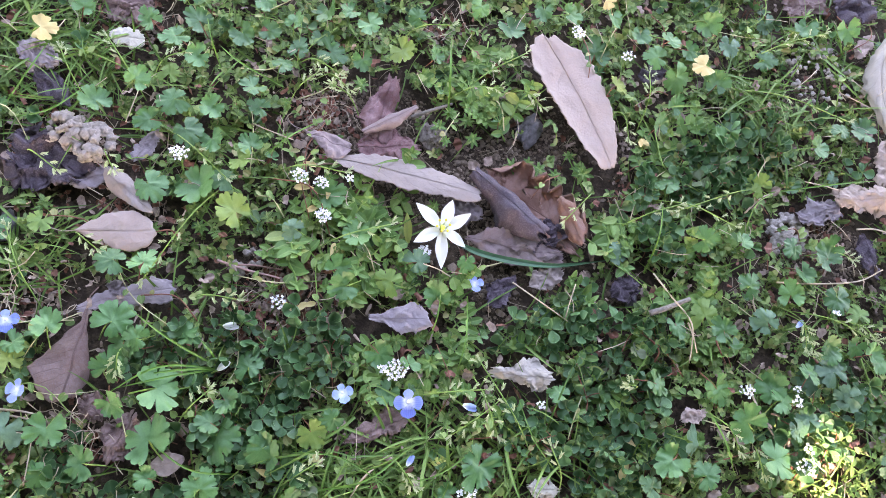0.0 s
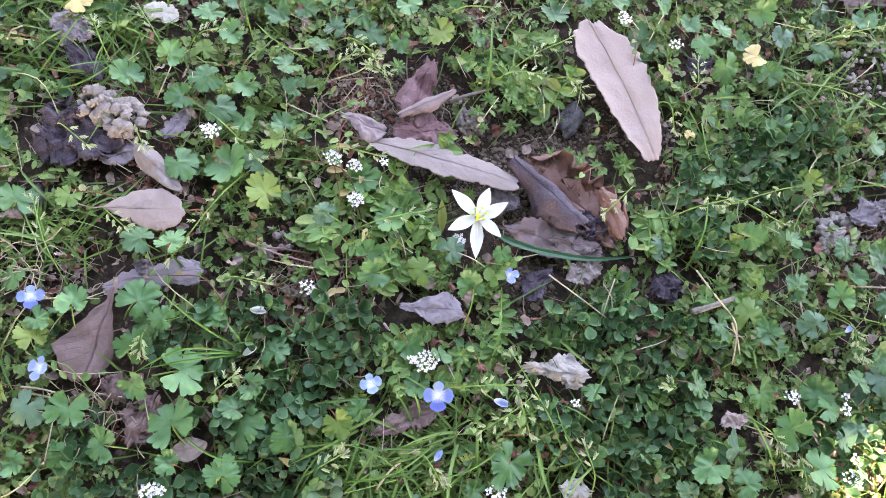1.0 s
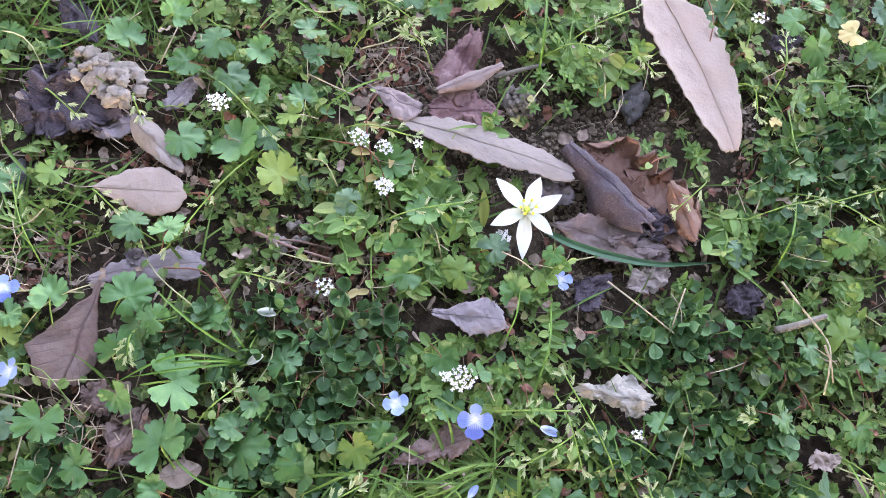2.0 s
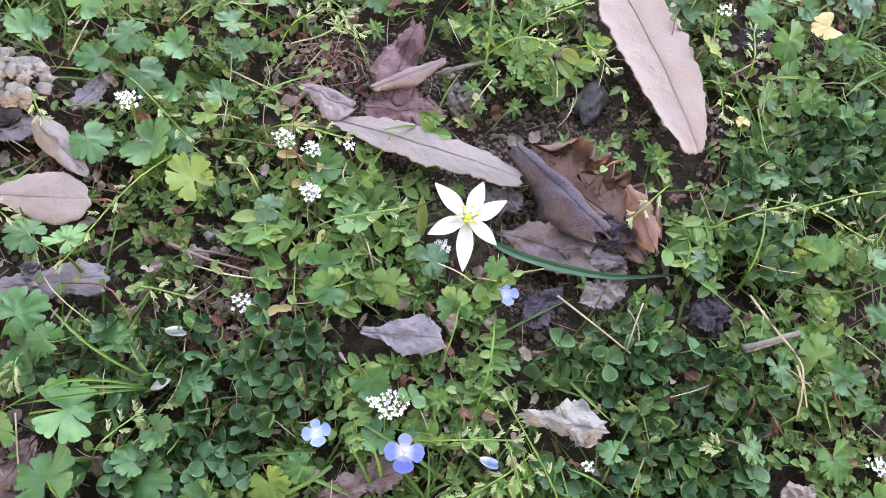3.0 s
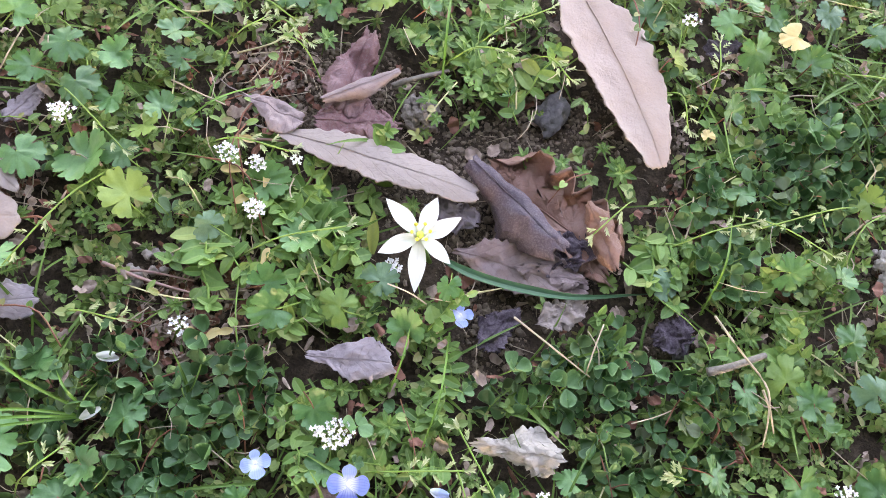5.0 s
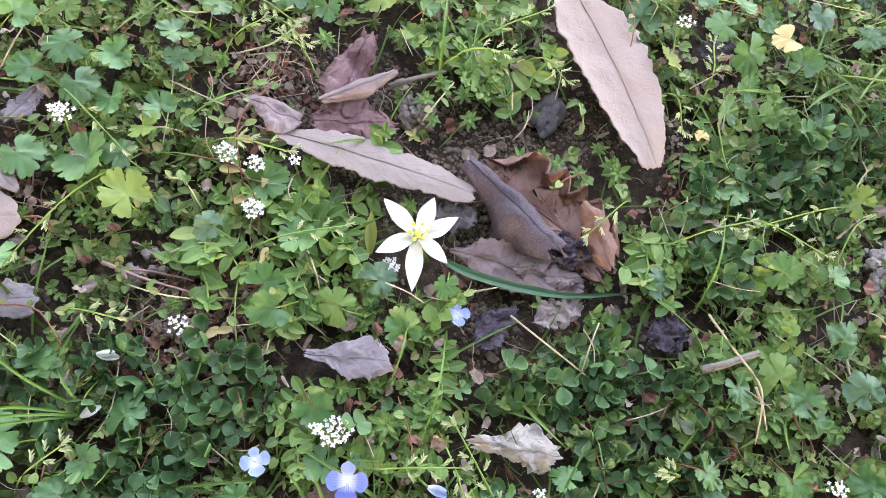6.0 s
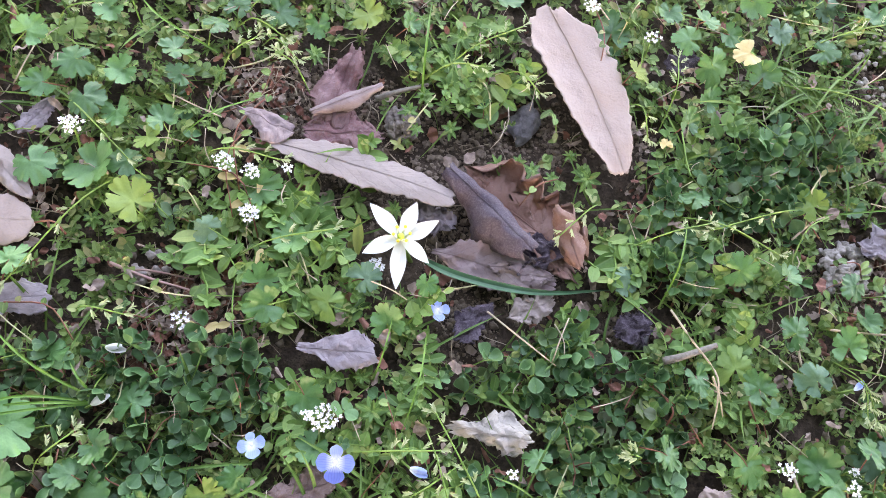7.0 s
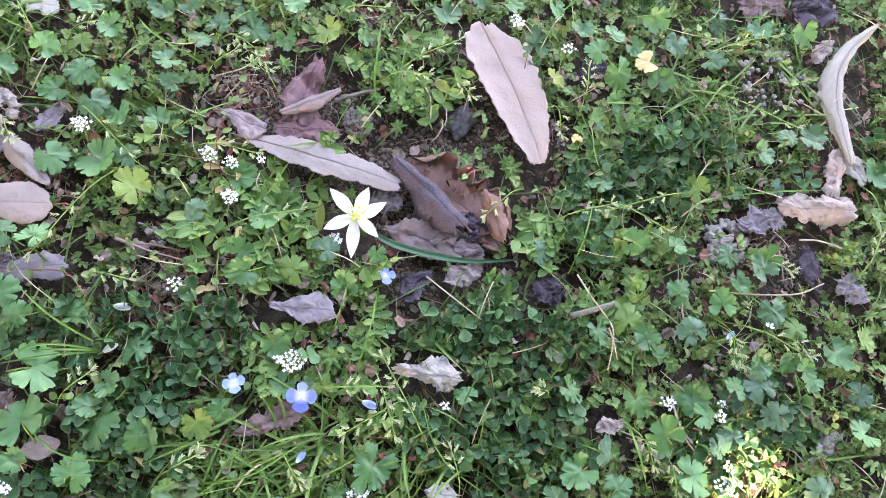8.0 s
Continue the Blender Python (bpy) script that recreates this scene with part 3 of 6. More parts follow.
dead_leaf((0.0752, 0.1552), (0.1190, 0.1580), 0.0155, ROSE, "wavy reddish toothed dead leaf beside the rolled one",
          left=(0.15, 0.7, 1.0, 1.0, 0.8, 0.4), right=(0.15, 0.55, 0.8, 0.8, 0.7, 0.3), curl=(0.4, -0.3, 0.3), crumple=0.36, lift=0.003, tilt=0.15, teeth=12, tooth=0.22, seed=27, rag=0.12)
dead_leaf((0.1026, 0.1596), (0.1192, 0.1762), 0.0129, PURPLE, "shrivelled dark dead leaf scrap", wide(0.5, 0.6, 0.3, 0.5), roll=0.9, crumple=0.81, lift=0.002, seed=31, rag=0.5)
dead_leaf((0.0958, 0.1567), (0.1167, 0.1592), 0.0093, ROSE, "shrivelled brown-grey dead leaf scrap", wide(0.5, 0.6, 0.3, 0.5), roll=-0.9, crumple=0.5, lift=0.003, seed=32, rag=0.5)
dead_leaf((0.0624, 0.1677), (0.0775, 0.1661), 0.0103, MAUVE, "grey-mauve dead leaf scrap on soil", wide(0.4, 0.6, 0.4, 0.5), crumple=0.54, lift=0.002, seed=33, rag=0.4)
dead_leaf((-0.0794, 0.1074), (-0.0530, 0.1160), 0.0175, PINK_TAN, "smooth pale tan spoon-shaped dead leaf on clover",
          left=(0.05, 0.5, 0.85, 0.95, 1.0, 0.75), right=(0.05, 0.35, 0.7, 0.95, 1.0, 0.9), curl=(-0.3, -0.5, 0.4), crumple=0.06, lift=0.008, stalk=0.0103, seed=36)
dead_leaf((-0.0778, 0.1350), (-0.0536, 0.1233), 0.0103, GREY_TAN, "narrow curled grey-tan dead leaf", wide(0.3, 0.7, 0.1, 0.25), roll=-1.0, crumple=0.27, lift=0.007, stalk=0.0077, seed=38)
dead_leaf((-0.0664, 0.0784), (-0.0360, 0.0956), 0.0125, MAUVE, "long mauve-grey dead leaf lying flat",
          left=(0.3, 0.6, 0.45, 0.75, 1.0, 0.8), right=(0.3, 0.55, 0.3, 0.8, 1.0, 0.85), curl=(-0.4, -0.4, 0.4), side=0.03, crumple=0.2, lift=0.007, seed=41, rag=0.3)
dead_leaf((-0.0628, 0.0800), (-0.0590, 0.0460), 0.0270, BROWN, "large brown folded dead leaf with a strong midrib",
          left=(0.05, 0.1, 0.25, 0.4, 0.5, 0.45), right=(0.05, 0.15, 0.5, 0.85, 1.15, 0.9), curl=(-0.9, -0.15, 0.15), crumple=0.1, lift=0.006, seed=44, side=0.02, stalk=0.008)
dead_leaf((-0.0312, 0.0452), (-0.0346, 0.0270), 0.0144, BROWN, "crumpled brown dead leaf between weeds", wide(0.2, 0.7, 0.3, 0.4), roll=-0.8, crumple=0.41, lift=0.006, seed=47, rag=0.35)
dead_leaf((-0.0516, 0.0463), (-0.0417, 0.0409), 0.0103, BROWN, "crumpled brown dead leaf between weeds", wide(0.2, 0.7, 0.3, 0.4), roll=-0.8, crumple=0.41, lift=0.006, seed=48, rag=0.35)
dead_leaf((-0.0189, 0.0276), (-0.0077, 0.0349), 0.0088, TAN, "small tan dead leaf between weeds", wide(0.1, 0.7, 0.1, 0.5), roll=-0.4, crumple=0.15, lift=0.008, seed=50)
dead_leaf((0.0495, 0.0571), (0.0700, 0.0729), 0.0082, BROWN, "mauve-brown ragged dead leaf beside a blue flower", wide(0.1, 0.7, 0.7, 0.75), roll=-0.4, crumple=0.41, lift=0.007, seed=52, rag=0.5)
dead_leaf((0.0440, 0.1070), (0.0675, 0.1130), 0.0122, MAUVE, "pale mauve-grey dead leaf with veins",
          left=(0.2, 0.3, 0.75, 1.0, 1.0, 0.75), right=(0.15, 0.3, 0.6, 1.0, 1.0, 0.7), curl=(-0.3, -0.4, 0.4), crumple=0.2, lift=0.01, seed=54, rag=0.2)
dead_leaf((0.0985, 0.0995), (0.1235, 0.1035), 0.0150, ASH, "crumpled ash-grey dead leaf on the clover",
          left=(0.2, 0.3, 0.45, 1.0, 0.95, 0.4), right=(0.25, 0.3, 0.35, 0.55, 1.0, 0.7), curl=(-0.7, -0.6, 0.3), crumple=0.27, lift=0.01, seed=57, rag=0.3)
dead_leaf((0.0925, 0.1290), (0.1000, 0.1440), 0.0120, PURPLE, "dull purple-brown curled dead leaf on bare soil",
          left=(0.5, 0.8, 1.0, 0.6, 0.2), right=(0.7, 1.0, 0.7, 0.5, 0.2), curl=(-0.6, 0.7, 0.3), crumple=0.26, lift=0.003, seed=60, rag=0.3)
dead_leaf((0.1069, 0.1412), (0.1191, 0.1514), 0.0093, GREY_TAN, "small pinkish-grey dead leaf", wide(0.3, 0.6, 0.3, 0.5), roll=-0.3, crumple=0.34, lift=0.007, seed=61, rag=0.3)
dead_leaf((-0.1176, 0.1323), (-0.0884, 0.1363), 0.0271, PURPLE, "dark purple crumpled dead leaf, holed and blistered", wide(0.4, 0.6, 0.5, 0.5), roll=-0.3, crumple=0.41, lift=0.004, seed=64, rag=0.5)
dead_leaf((-0.0892, 0.1254), (-0.0758, 0.1379), 0.0077, MAUVE, "curled mauve dead leaf strip", wide(0.3, 0.6, 0.3, 0.5), roll=-1.0, crumple=0.41, lift=0.005, seed=65, rag=0.35)
dead_leaf((-0.1320, 0.1771), (-0.1150, 0.1738), 0.0124, MAUVE, "grey-mauve dead leaf on grass", wide(0.4, 0.6, 0.4, 0.5), roll=-0.7, crumple=0.34, lift=0.008, seed=67, rag=0.35)
dead_leaf((-0.1206, 0.1681), (-0.1036, 0.1585), 0.0119, PURPLE, "dark folded dead leaf on grass", wide(0.4, 0.6, 0.1, 0.4), roll=-0.9, crumple=0.34, lift=0.006, seed=68, rag=0.35)
dead_leaf((-0.0698, 0.1440), (-0.0658, 0.1591), 0.0077, MAUVE, "narrow mauve dead leaf", wide(0.5, 0.6, 0.2, 0.4), roll=-0.6, crumple=0.27, lift=0.006, seed=69, rag=0.35)
dead_leaf((-0.1000, 0.1956), (-0.0872, 0.1978), 0.0100, CREAM, "small cream-white dead leaf with a notched edge",
          left=(0.6, 0.9, 1.0, 0.9, 0.6), right=(0.4, 1.0, 0.6, 1.0, 0.8), curl=(-0.3, -0.4, 0.4), crumple=0.08, lift=0.008, seed=71, rag=0.12)
dead_leaf((-0.1091, 0.2105), (-0.0904, 0.2158), 0.0155, BROWN, "dark brown dead leaf under grass", wide(0.4, 0.6, 0.4, 0.5), roll=-0.5, crumple=0.41, lift=0.003, seed=73, rag=0.35)
dead_leaf((0.1257, 0.0595), (0.1379, 0.0614), 0.0098, CREAM, "pale yellow withered leaf",
          left=(0.2, 0.6, 1.0, 0.6, 0.3), right=(0.2, 0.8, 0.7, 0.9, 0.3), curl=(-0.6, -0.5, 0.3), crumple=0.2, lift=0.006, seed=75, rag=0.25)
dead_leaf((0.1851, 0.1039), (0.1951, 0.1102), 0.0078, TAN, "small tan dead leaf among cranesbill",
          left=(0.2, 0.8, 1.0, 0.4, 0.3), right=(0.3, 0.5, 0.9, 0.8, 0.3), curl=(-0.5, 0.5, 0.3), crumple=0.3, lift=0.006, seed=77, rag=0.35)
dead_leaf((0.1449, 0.1501), (0.1552, 0.1569), 0.0114, PURPLE, "dark slate-grey dead leaf on bare soil", wide(0.4, 0.6, 0.4, 0.5), roll=-0.4, crumple=0.34, lift=0.004, seed=79, rag=0.35)
dead_leaf((0.1370, 0.2614), (0.1483, 0.2688), 0.0093, PURPLE, "dark purple dead leaf scrap", wide(0.4, 0.6, 0.4, 0.5), roll=-0.4, crumple=0.34, lift=0.004, seed=80, rag=0.35)
dead_leaf((0.2760, 0.3450), (0.2725, 0.2640), 0.0185, ASH, "long pale grey rolled dead leaf with dark side veins",
          left=(0.1, 0.5, 0.8, 1.0, 0.85, 0.6, 0.3), right=(0.1, 0.5, 0.8, 1.0, 0.9, 0.6, 0.3), curl=(-1.9, -1.7, 0.1), crumple=0.18, lift=0.006, side=-0.19, seed=83, rag=0.2)
dead_leaf((0.2679, 0.2719), (0.2834, 0.2578), 0.0098, ASH, "curled pale tip of a dead leaf", wide(0.4, 0.6, 0.4, 0.5), roll=-0.5, crumple=0.27, lift=0.007, seed=85, rag=0.35)
dead_leaf((0.2665, 0.2669), (0.2678, 0.2432), 0.0103, TAN, "narrow folded tan dead leaf", wide(0.4, 0.6, 0.6, 0.6), roll=-0.9, crumple=0.34, lift=0.006, seed=87, rag=0.35)
dead_leaf((0.2772, 0.2393), (0.2427, 0.2277), 0.0150, TAN, "creased tan dead leaf with a dark fold", wide(0.75, 0.6, 0.25, 0.3), roll=-0.6, crumple=0.41, lift=0.006, seed=89, rag=0.35)
dead_leaf((0.2474, 0.2256), (0.2278, 0.2144), 0.0129, MAUVE, "purple-grey dead leaf on worm casts", wide(0.4, 0.6, 0.4, 0.5), roll=-0.6, crumple=0.47, lift=0.004, seed=91, rag=0.4)
dead_leaf((0.2619, 0.2156), (0.2707, 0.1973), 0.0108, PURPLE, "dark mauve dead leaf under cranesbill", wide(0.4, 0.6, 0.4, 0.5), roll=-0.6, crumple=0.41, lift=0.003, seed=93, rag=0.35)
dead_leaf((0.2782, 0.2037), (0.2915, 0.2001), 0.0119, MAUVE, "pale mauve dead leaf under cranesbill", wide(0.4, 0.6, 0.4, 0.5), roll=-0.4, crumple=0.34, lift=0.006, seed=94, rag=0.35)
dead_leaf((0.2324, 0.3372), (0.2532, 0.3464), 0.0206, PURPLE, "dark purple rumpled dead leaf on weeds", wide(0.4, 0.6, 0.4, 0.5), roll=-0.4, crumple=0.41, lift=0.005, seed=96, rag=0.35)
dead_leaf((0.2050, 0.3301), (0.2284, 0.3404), 0.0170, BROWN, "dark brown dead leaf on soil", wide(0.4, 0.6, 0.4, 0.5), roll=-0.4, crumple=0.41, lift=0.003, seed=98, rag=0.35)
dead_leaf((0.2488, 0.3143), (0.2559, 0.3300), 0.0077, TAN, "narrow tan dead leaf beside the rolled leaf", wide(0.4, 0.6, 0.4, 0.5), roll=-0.4, crumple=0.41, lift=0.005, seed=99, rag=0.35)
dead_leaf((-0.0564, 0.0868), (-0.0543, 0.0923), 0.0103, MAUVE, "mauve dead leaf scrap", wide(0.4, 0.6, 0.4, 0.5), roll=-0.4, crumple=0.41, lift=0.006, seed=101, rag=0.35)


# ---- the white star flower ----
def star_flower():
    cx, cy, cz = 0.0629, 0.1528, 0.0135
    ob = thing("star_flower", Matrix.Translation((cx, cy, 0)), "white six-petalled star flower with yellow stamens on a short green stalk", "flower")
    COVER.append((cx - 0.002, cy, cx + 0.002, cy, 0.016))
    tips = ((0.0498, 0.1601), (0.0641, 0.1656), (0.0739, 0.1602), (0.0741, 0.1485), (0.0667, 0.1364), (0.0533, 0.1438))
    rises = (0.08, 0.1, 0.1, 0.02, -0.05, 0.02)
    for k, (tip, rise) in enumerate(zip(tips, rises)):
        dx, dy = tip[0] - cx, tip[1] - cy
        length, yaw = math.hypot(dx, dy), math.atan2(dy, dx)
        prof = lambda u: max(0.03, (0.42 + 0.58 * math.sin(min(1, u * 1.6) * math.pi / 2)) * max(0.0, 1 - max(0, (u - 0.35) / 0.65) ** 1.7) ** 0.9)
        g = blade(length, 0.0062 if k != 3 else 0.0054, prof, 16, 9, fold=0.2, arch=0.06 if k != 2 else -0.12, bend=(0, 0.02, 0.16, -0.04, 0.03, 0)[k], wave=0.06, seed=k)
        bottom = Geo().put(g, mat4(0, 0, -0.0003))
        bottom.f = [q[::-1] for q in bottom.f]
        both = Geo().put(g, np.eye(4)).put(bottom, np.eye(4))
        tepal = part("petal", both, [WHITE_PETAL], ob)
        tepal.matrix_basis = Matrix(mat4(0.0010 * math.cos(yaw), 0.0010 * math.sin(yaw), cz + 0.0003 * (k % 2), yaw, rise).tolist())
    part("ovary", Geo().put(lump(0.0013, 3.0, 1.0, 0.05), mat4(0, 0, cz + 0.0012)), [OVARY], ob, "yellow-green ovary")
    for k in range(6):
        a = k * math.pi / 3 + 0.4
        p0 = Vector((0.0012 * math.cos(a), 0.0012 * math.sin(a), cz + 0.0005))
        p1 = Vector((0.0028 * math.cos(a), 0.0028 * math.sin(a), cz + 0.0042))
        st = part("stamen", tube([p0, (p0 + p1) / 2, p1], [0.0006, 0.0004, 0.0002], 5), [WHITE_PETAL], ob)
        part("anther", Geo().put(lump(0.00062, k, 0.6, 0.1, 5, 6), mat4(p1.x, p1.y, p1.z)), [ANTHER], st, "yellow anther")
    part("stalk", tube(spline([(0, 0, cz), (0.002, -0.0005, 0.006), (0.006, -0.002, -0.003)], 8), 0.0009, 7), [STEM], ob)
    # the long arching leaf that lies across the soil, with a pale channel
    pts = spline([(0.0690, 0.1502, 0.009), (0.0818, 0.1475, 0.012), (0.0985, 0.1490, 0.011), (0.1162, 0.1530, 0.010), (0.1387, 0.1636, 0.006)], 26)
    g, v, uv = Geo(), [], []
    for i, p in enumerate(pts):
        u = i / 25
        d = (pts[min(i + 1, 25)] - pts[max(i - 1, 0)]).normalized()
        s = Vector((-d.y, d.x, 0)).normalized()
        w = 0.0014 * min(1, u * 3 + 0.35) * min(1, (1 - u) * 2.2 + 0.08)
        for j in range(7):
            b = -1 + j / 3
            v.append(p + s * b * w + Vector((-cx, -cy, 0.0007 * b * b)))
            uv.append((u, j / 6))
    v2 = [q - Vector((0, 0, 0.0004)) for q in v]
    g.add(v, grid_faces(26, 7), uv)
    g.add(v2, [q[::-1] for q in grid_faces(26, 7)], uv)
    part("long_leaf", g, [LILY], ob, "long narrow dark green leaf with a pale channel")
    g = blade(0.014, 0.005, lambda u: max(0.05, math.sin(math.pi * (0.1 + 0.88 * u))), 10, 5, fold=0.7, arch=0.1)
    sheath = part("sheath", g, [CRANESBILL_PALE], ob, "pale green papery sheath")
    sx, sy = 0.0507, 0.1445
    sheath.matrix_basis = Matrix(mat4(sx - cx, sy - cy, 0.005, 1.9, 0.35).tolist())
    return ob


LILY = green("star_flower_leaf", (0.045, 0.13, 0.075), (0.05, 0.15, 0.08), (0.06, 0.17, 0.09), vein=(0.2, 0.3, 0.2), rough=0.38)
star_flower()


# ---- blue speedwell flowers ----
def speedwell(x, y, z, yaw, size, tilt, azim, pale, seed):
    rnd = random.Random(seed)
    ob = thing("speedwell_flower", Matrix.Translation((x, y, 0)), "small pale blue speedwell flower" if pale else "small four-petalled blue speedwell flower with white heart", "flower", "blue speedwell flowers")
    mat = BLUE_PALE if pale else BLUE_PETAL
    face = Matrix(mat4(0, 0, z).tolist()) @ Matrix.Rotation(tilt, 4, Vector((-math.sin(azim), math.cos(azim), 0))) @ Matrix.Rotation(yaw, 4, "Z")
    for k, (w, l) in enumerate(((1.05, 1.0), (0.95, 0.95), (0.7, 0.85), (0.95, 0.95))):
        prof = lambda u: max(0.08, min(1, 0.3 + 1.1 * u) * max(0.0, 1 - max(0, (u - 0.5) / 0.5) ** 2.6) ** 0.5)
        g = blade(size * 0.5 * l, size * 0.48 * w, prof, 10, 7, fold=0.12, arch=0.1, wave=0.05, seed=k + seed)
        pt = part("petal", g, [mat if k == 0 else BLUE_PALE if k == 2 or pale else BLUE_MID], ob)
        pt.matrix_basis = face @ Matrix(mat4(0.0002, 0, 0.0002 * (k % 2), k * math.pi / 2, 0.22 + rnd.uniform(-0.08, 0.1)).tolist())
    heart = part("heart", lump(size * 0.085, seed, 0.6, 0.1, 5, 7), [TINY_WHITE], ob, "white heart")
    heart.matrix_basis = face
    part("stalk", tube(spline([(0, 0, z), (0.001, 0.001, z * 0.5), (0.004, 0.003, -0.002)], 6), 0.0004, 5), [STEM], ob)


for k, row in enumerate(((0.0829, 0.1346, 0.010, -1.2, 0.0088, 0.3, 1.2, 1), (0.0426, 0.0745, 0.013, -1.0, 0.0094, 0.15, 2.0, 1),
                         (0.0685, 0.0778, 0.017, -1.3, 0.0128, 0.2, 4.5, 0), (-0.0879, 0.0659, 0.013, -1.1, 0.0105, 0.2, 1.0, 0),
                         (-0.0735, 0.0428, 0.013, -1.5, 0.0105, 0.5, 3.2, 1))):
    speedwell(*row, k + 1)


def bud(x, y, yaw, length, material, label):
    ob = thing("flower_bud", Matrix(mat4(x, y, 0.010, yaw, 0.1).tolist()), label, "flower bud")
    prof = lambda u: max(0.1, math.sin(math.pi * (0.08 + 0.86 * u)) ** 0.7)
    part("petal", blade(length, length * 0.5, prof, 9, 5, fold=0.5, arch=0.1), [material], ob)
    part("petal", Geo().put(blade(length * 0.9, length * 0.42, prof, 9, 5, fold=-0.5, arch=-0.1), mat4(0, 0, 0.0012, 0.2)), [material], ob)
    part("stalk", tube([(0, 0, 0), (-0.003, 0.001, -0.003), (-0.004, 0.002, -0.011)], 0.0004, 5), [STEM], ob)


bud(0.0910, 0.0834, -0.1, 0.0062, BLUE_PALE, "half-closed pale blue speedwell flower")
bud(0.0752, 0.0544, 1.2, 0.005, BLUE_PALE, "half-closed pale blue speedwell flower")
bud(-0.0107, 0.0870, 0.2, 0.0062, WHITE_PETAL, "small white fallen petal")
bud(-0.0069, 0.0698, 0.9, 0.0058, WHITE_PETAL, "small white flower bud on grass")
bud(0.2300, 0.1584, 0.9, 0.005, BLUE_PALE, "small pale blue flower bud")


# ---- tiny white cress flower heads ----
def floret(size):
    g = Geo()
    for k in range(4):
        g.put(blade(size * 0.6, size * 0.44, lambda u: max(0.1, min(1, 0.3 + 1.3 * u) * math.sqrt(max(0.0, 1 - max(0, (u - 0.5) / 0.5) ** 2))), 6, 3, fold=0.25, arch=-0.1),
              mat4(0, 0, 0, k * math.pi / 2 + 0.3, 0.35))
    return g


def cress(x, y, z, spread, count, seed, sx=0.006, sy=0.004):
    rnd = random.Random(seed)
    ob = thing("cress_flower_head", Matrix.Translation((x, y, 0)), "cluster of tiny white cress flowers on a thin green stalk", "flower", "white cress flower heads")
    g, stems = Geo(), Geo()
    count = int(count * 1.5)
    for k in range(count):
        a, r = k * 2.4, spread * rnd.uniform(0.75, 1.0) * math.sqrt((k + 0.5) / count)
        px, py, pz = r * math.cos(a), r * math.sin(a) * 0.85, z + 0.001 - 0.25 * r + rnd.uniform(-0.0005, 0.0008)
        g.put(floret(0.0016 * rnd.uniform(0.75, 1.2)), mat4(px, py, pz, rnd.uniform(0, 6), rnd.uniform(-0.5, 0.5), rnd.uniform(-0.5, 0.5)))
        stems.put(tube([(0, 0, z - 0.003), (px * 0.6, py * 0.6, z - 0.001), (px, py, pz)], 0.00016, 3), np.eye(4))
    part("umbel", g, [TINY_WHITE], ob, "tiny white florets")
    part("stalk", stems.put(tube(spline([(0, 0, z - 0.003), (sx * 0.4, -sy * 0.3, z * 0.5), (sx, -sy, -0.003)], 7), 0.0004, 5), np.eye(4)), [STEM], ob)


CRESS = [(-0.0509, 0.1495, 0.017, 0.0042, 12), (-0.0014, 0.1565, 0.014, 0.0045, 13), (0.0080, 0.1568, 0.013, 0.0038, 10),
         (0.0130, 0.1429, 0.013, 0.0038, 12), (0.0581, 0.1414, 0.010, 0.0036, 10), (0.0067, 0.1023, 0.011, 0.004, 8),
         (0.0604, 0.0890, 0.014, 0.0056, 20), (0.0550, 0.0882, 0.012, 0.002, 4), (0.1003, 0.2686, 0.014, 0.0042, 11)]
CRESS += [
         (0.1270, 0.2651, 0.013, 0.004, 9), (0.2315, 0.1237, 0.015, 0.003, 5), (0.2314, 0.1296, 0.014, 0.0024, 4),
         (0.2094, 0.1229, 0.013, 0.0038, 9), (0.1217, 0.0922, 0.013, 0.0022, 4), (0.1007, 0.0500, 0.013, 0.0045, 12),
         (0.2387, 0.0979, 0.015, 0.005, 13), (0.2390, 0.1054, 0.014, 0.0026, 5), (0.0185, 0.1622, 0.013, 0.0022, 4),
         (-0.0199, 0.0144, 0.014, 0.004, 9), (0.2462, 0.1695, 0.013, 0.002, 4), (-0.0171, 0.0153, 0.013, 0.003, 6)]
for k, row in enumerate(CRESS):
    cress(*row, k + 3, RNG.uniform(-0.008, 0.008), RNG.uniform(0.002, 0.008))


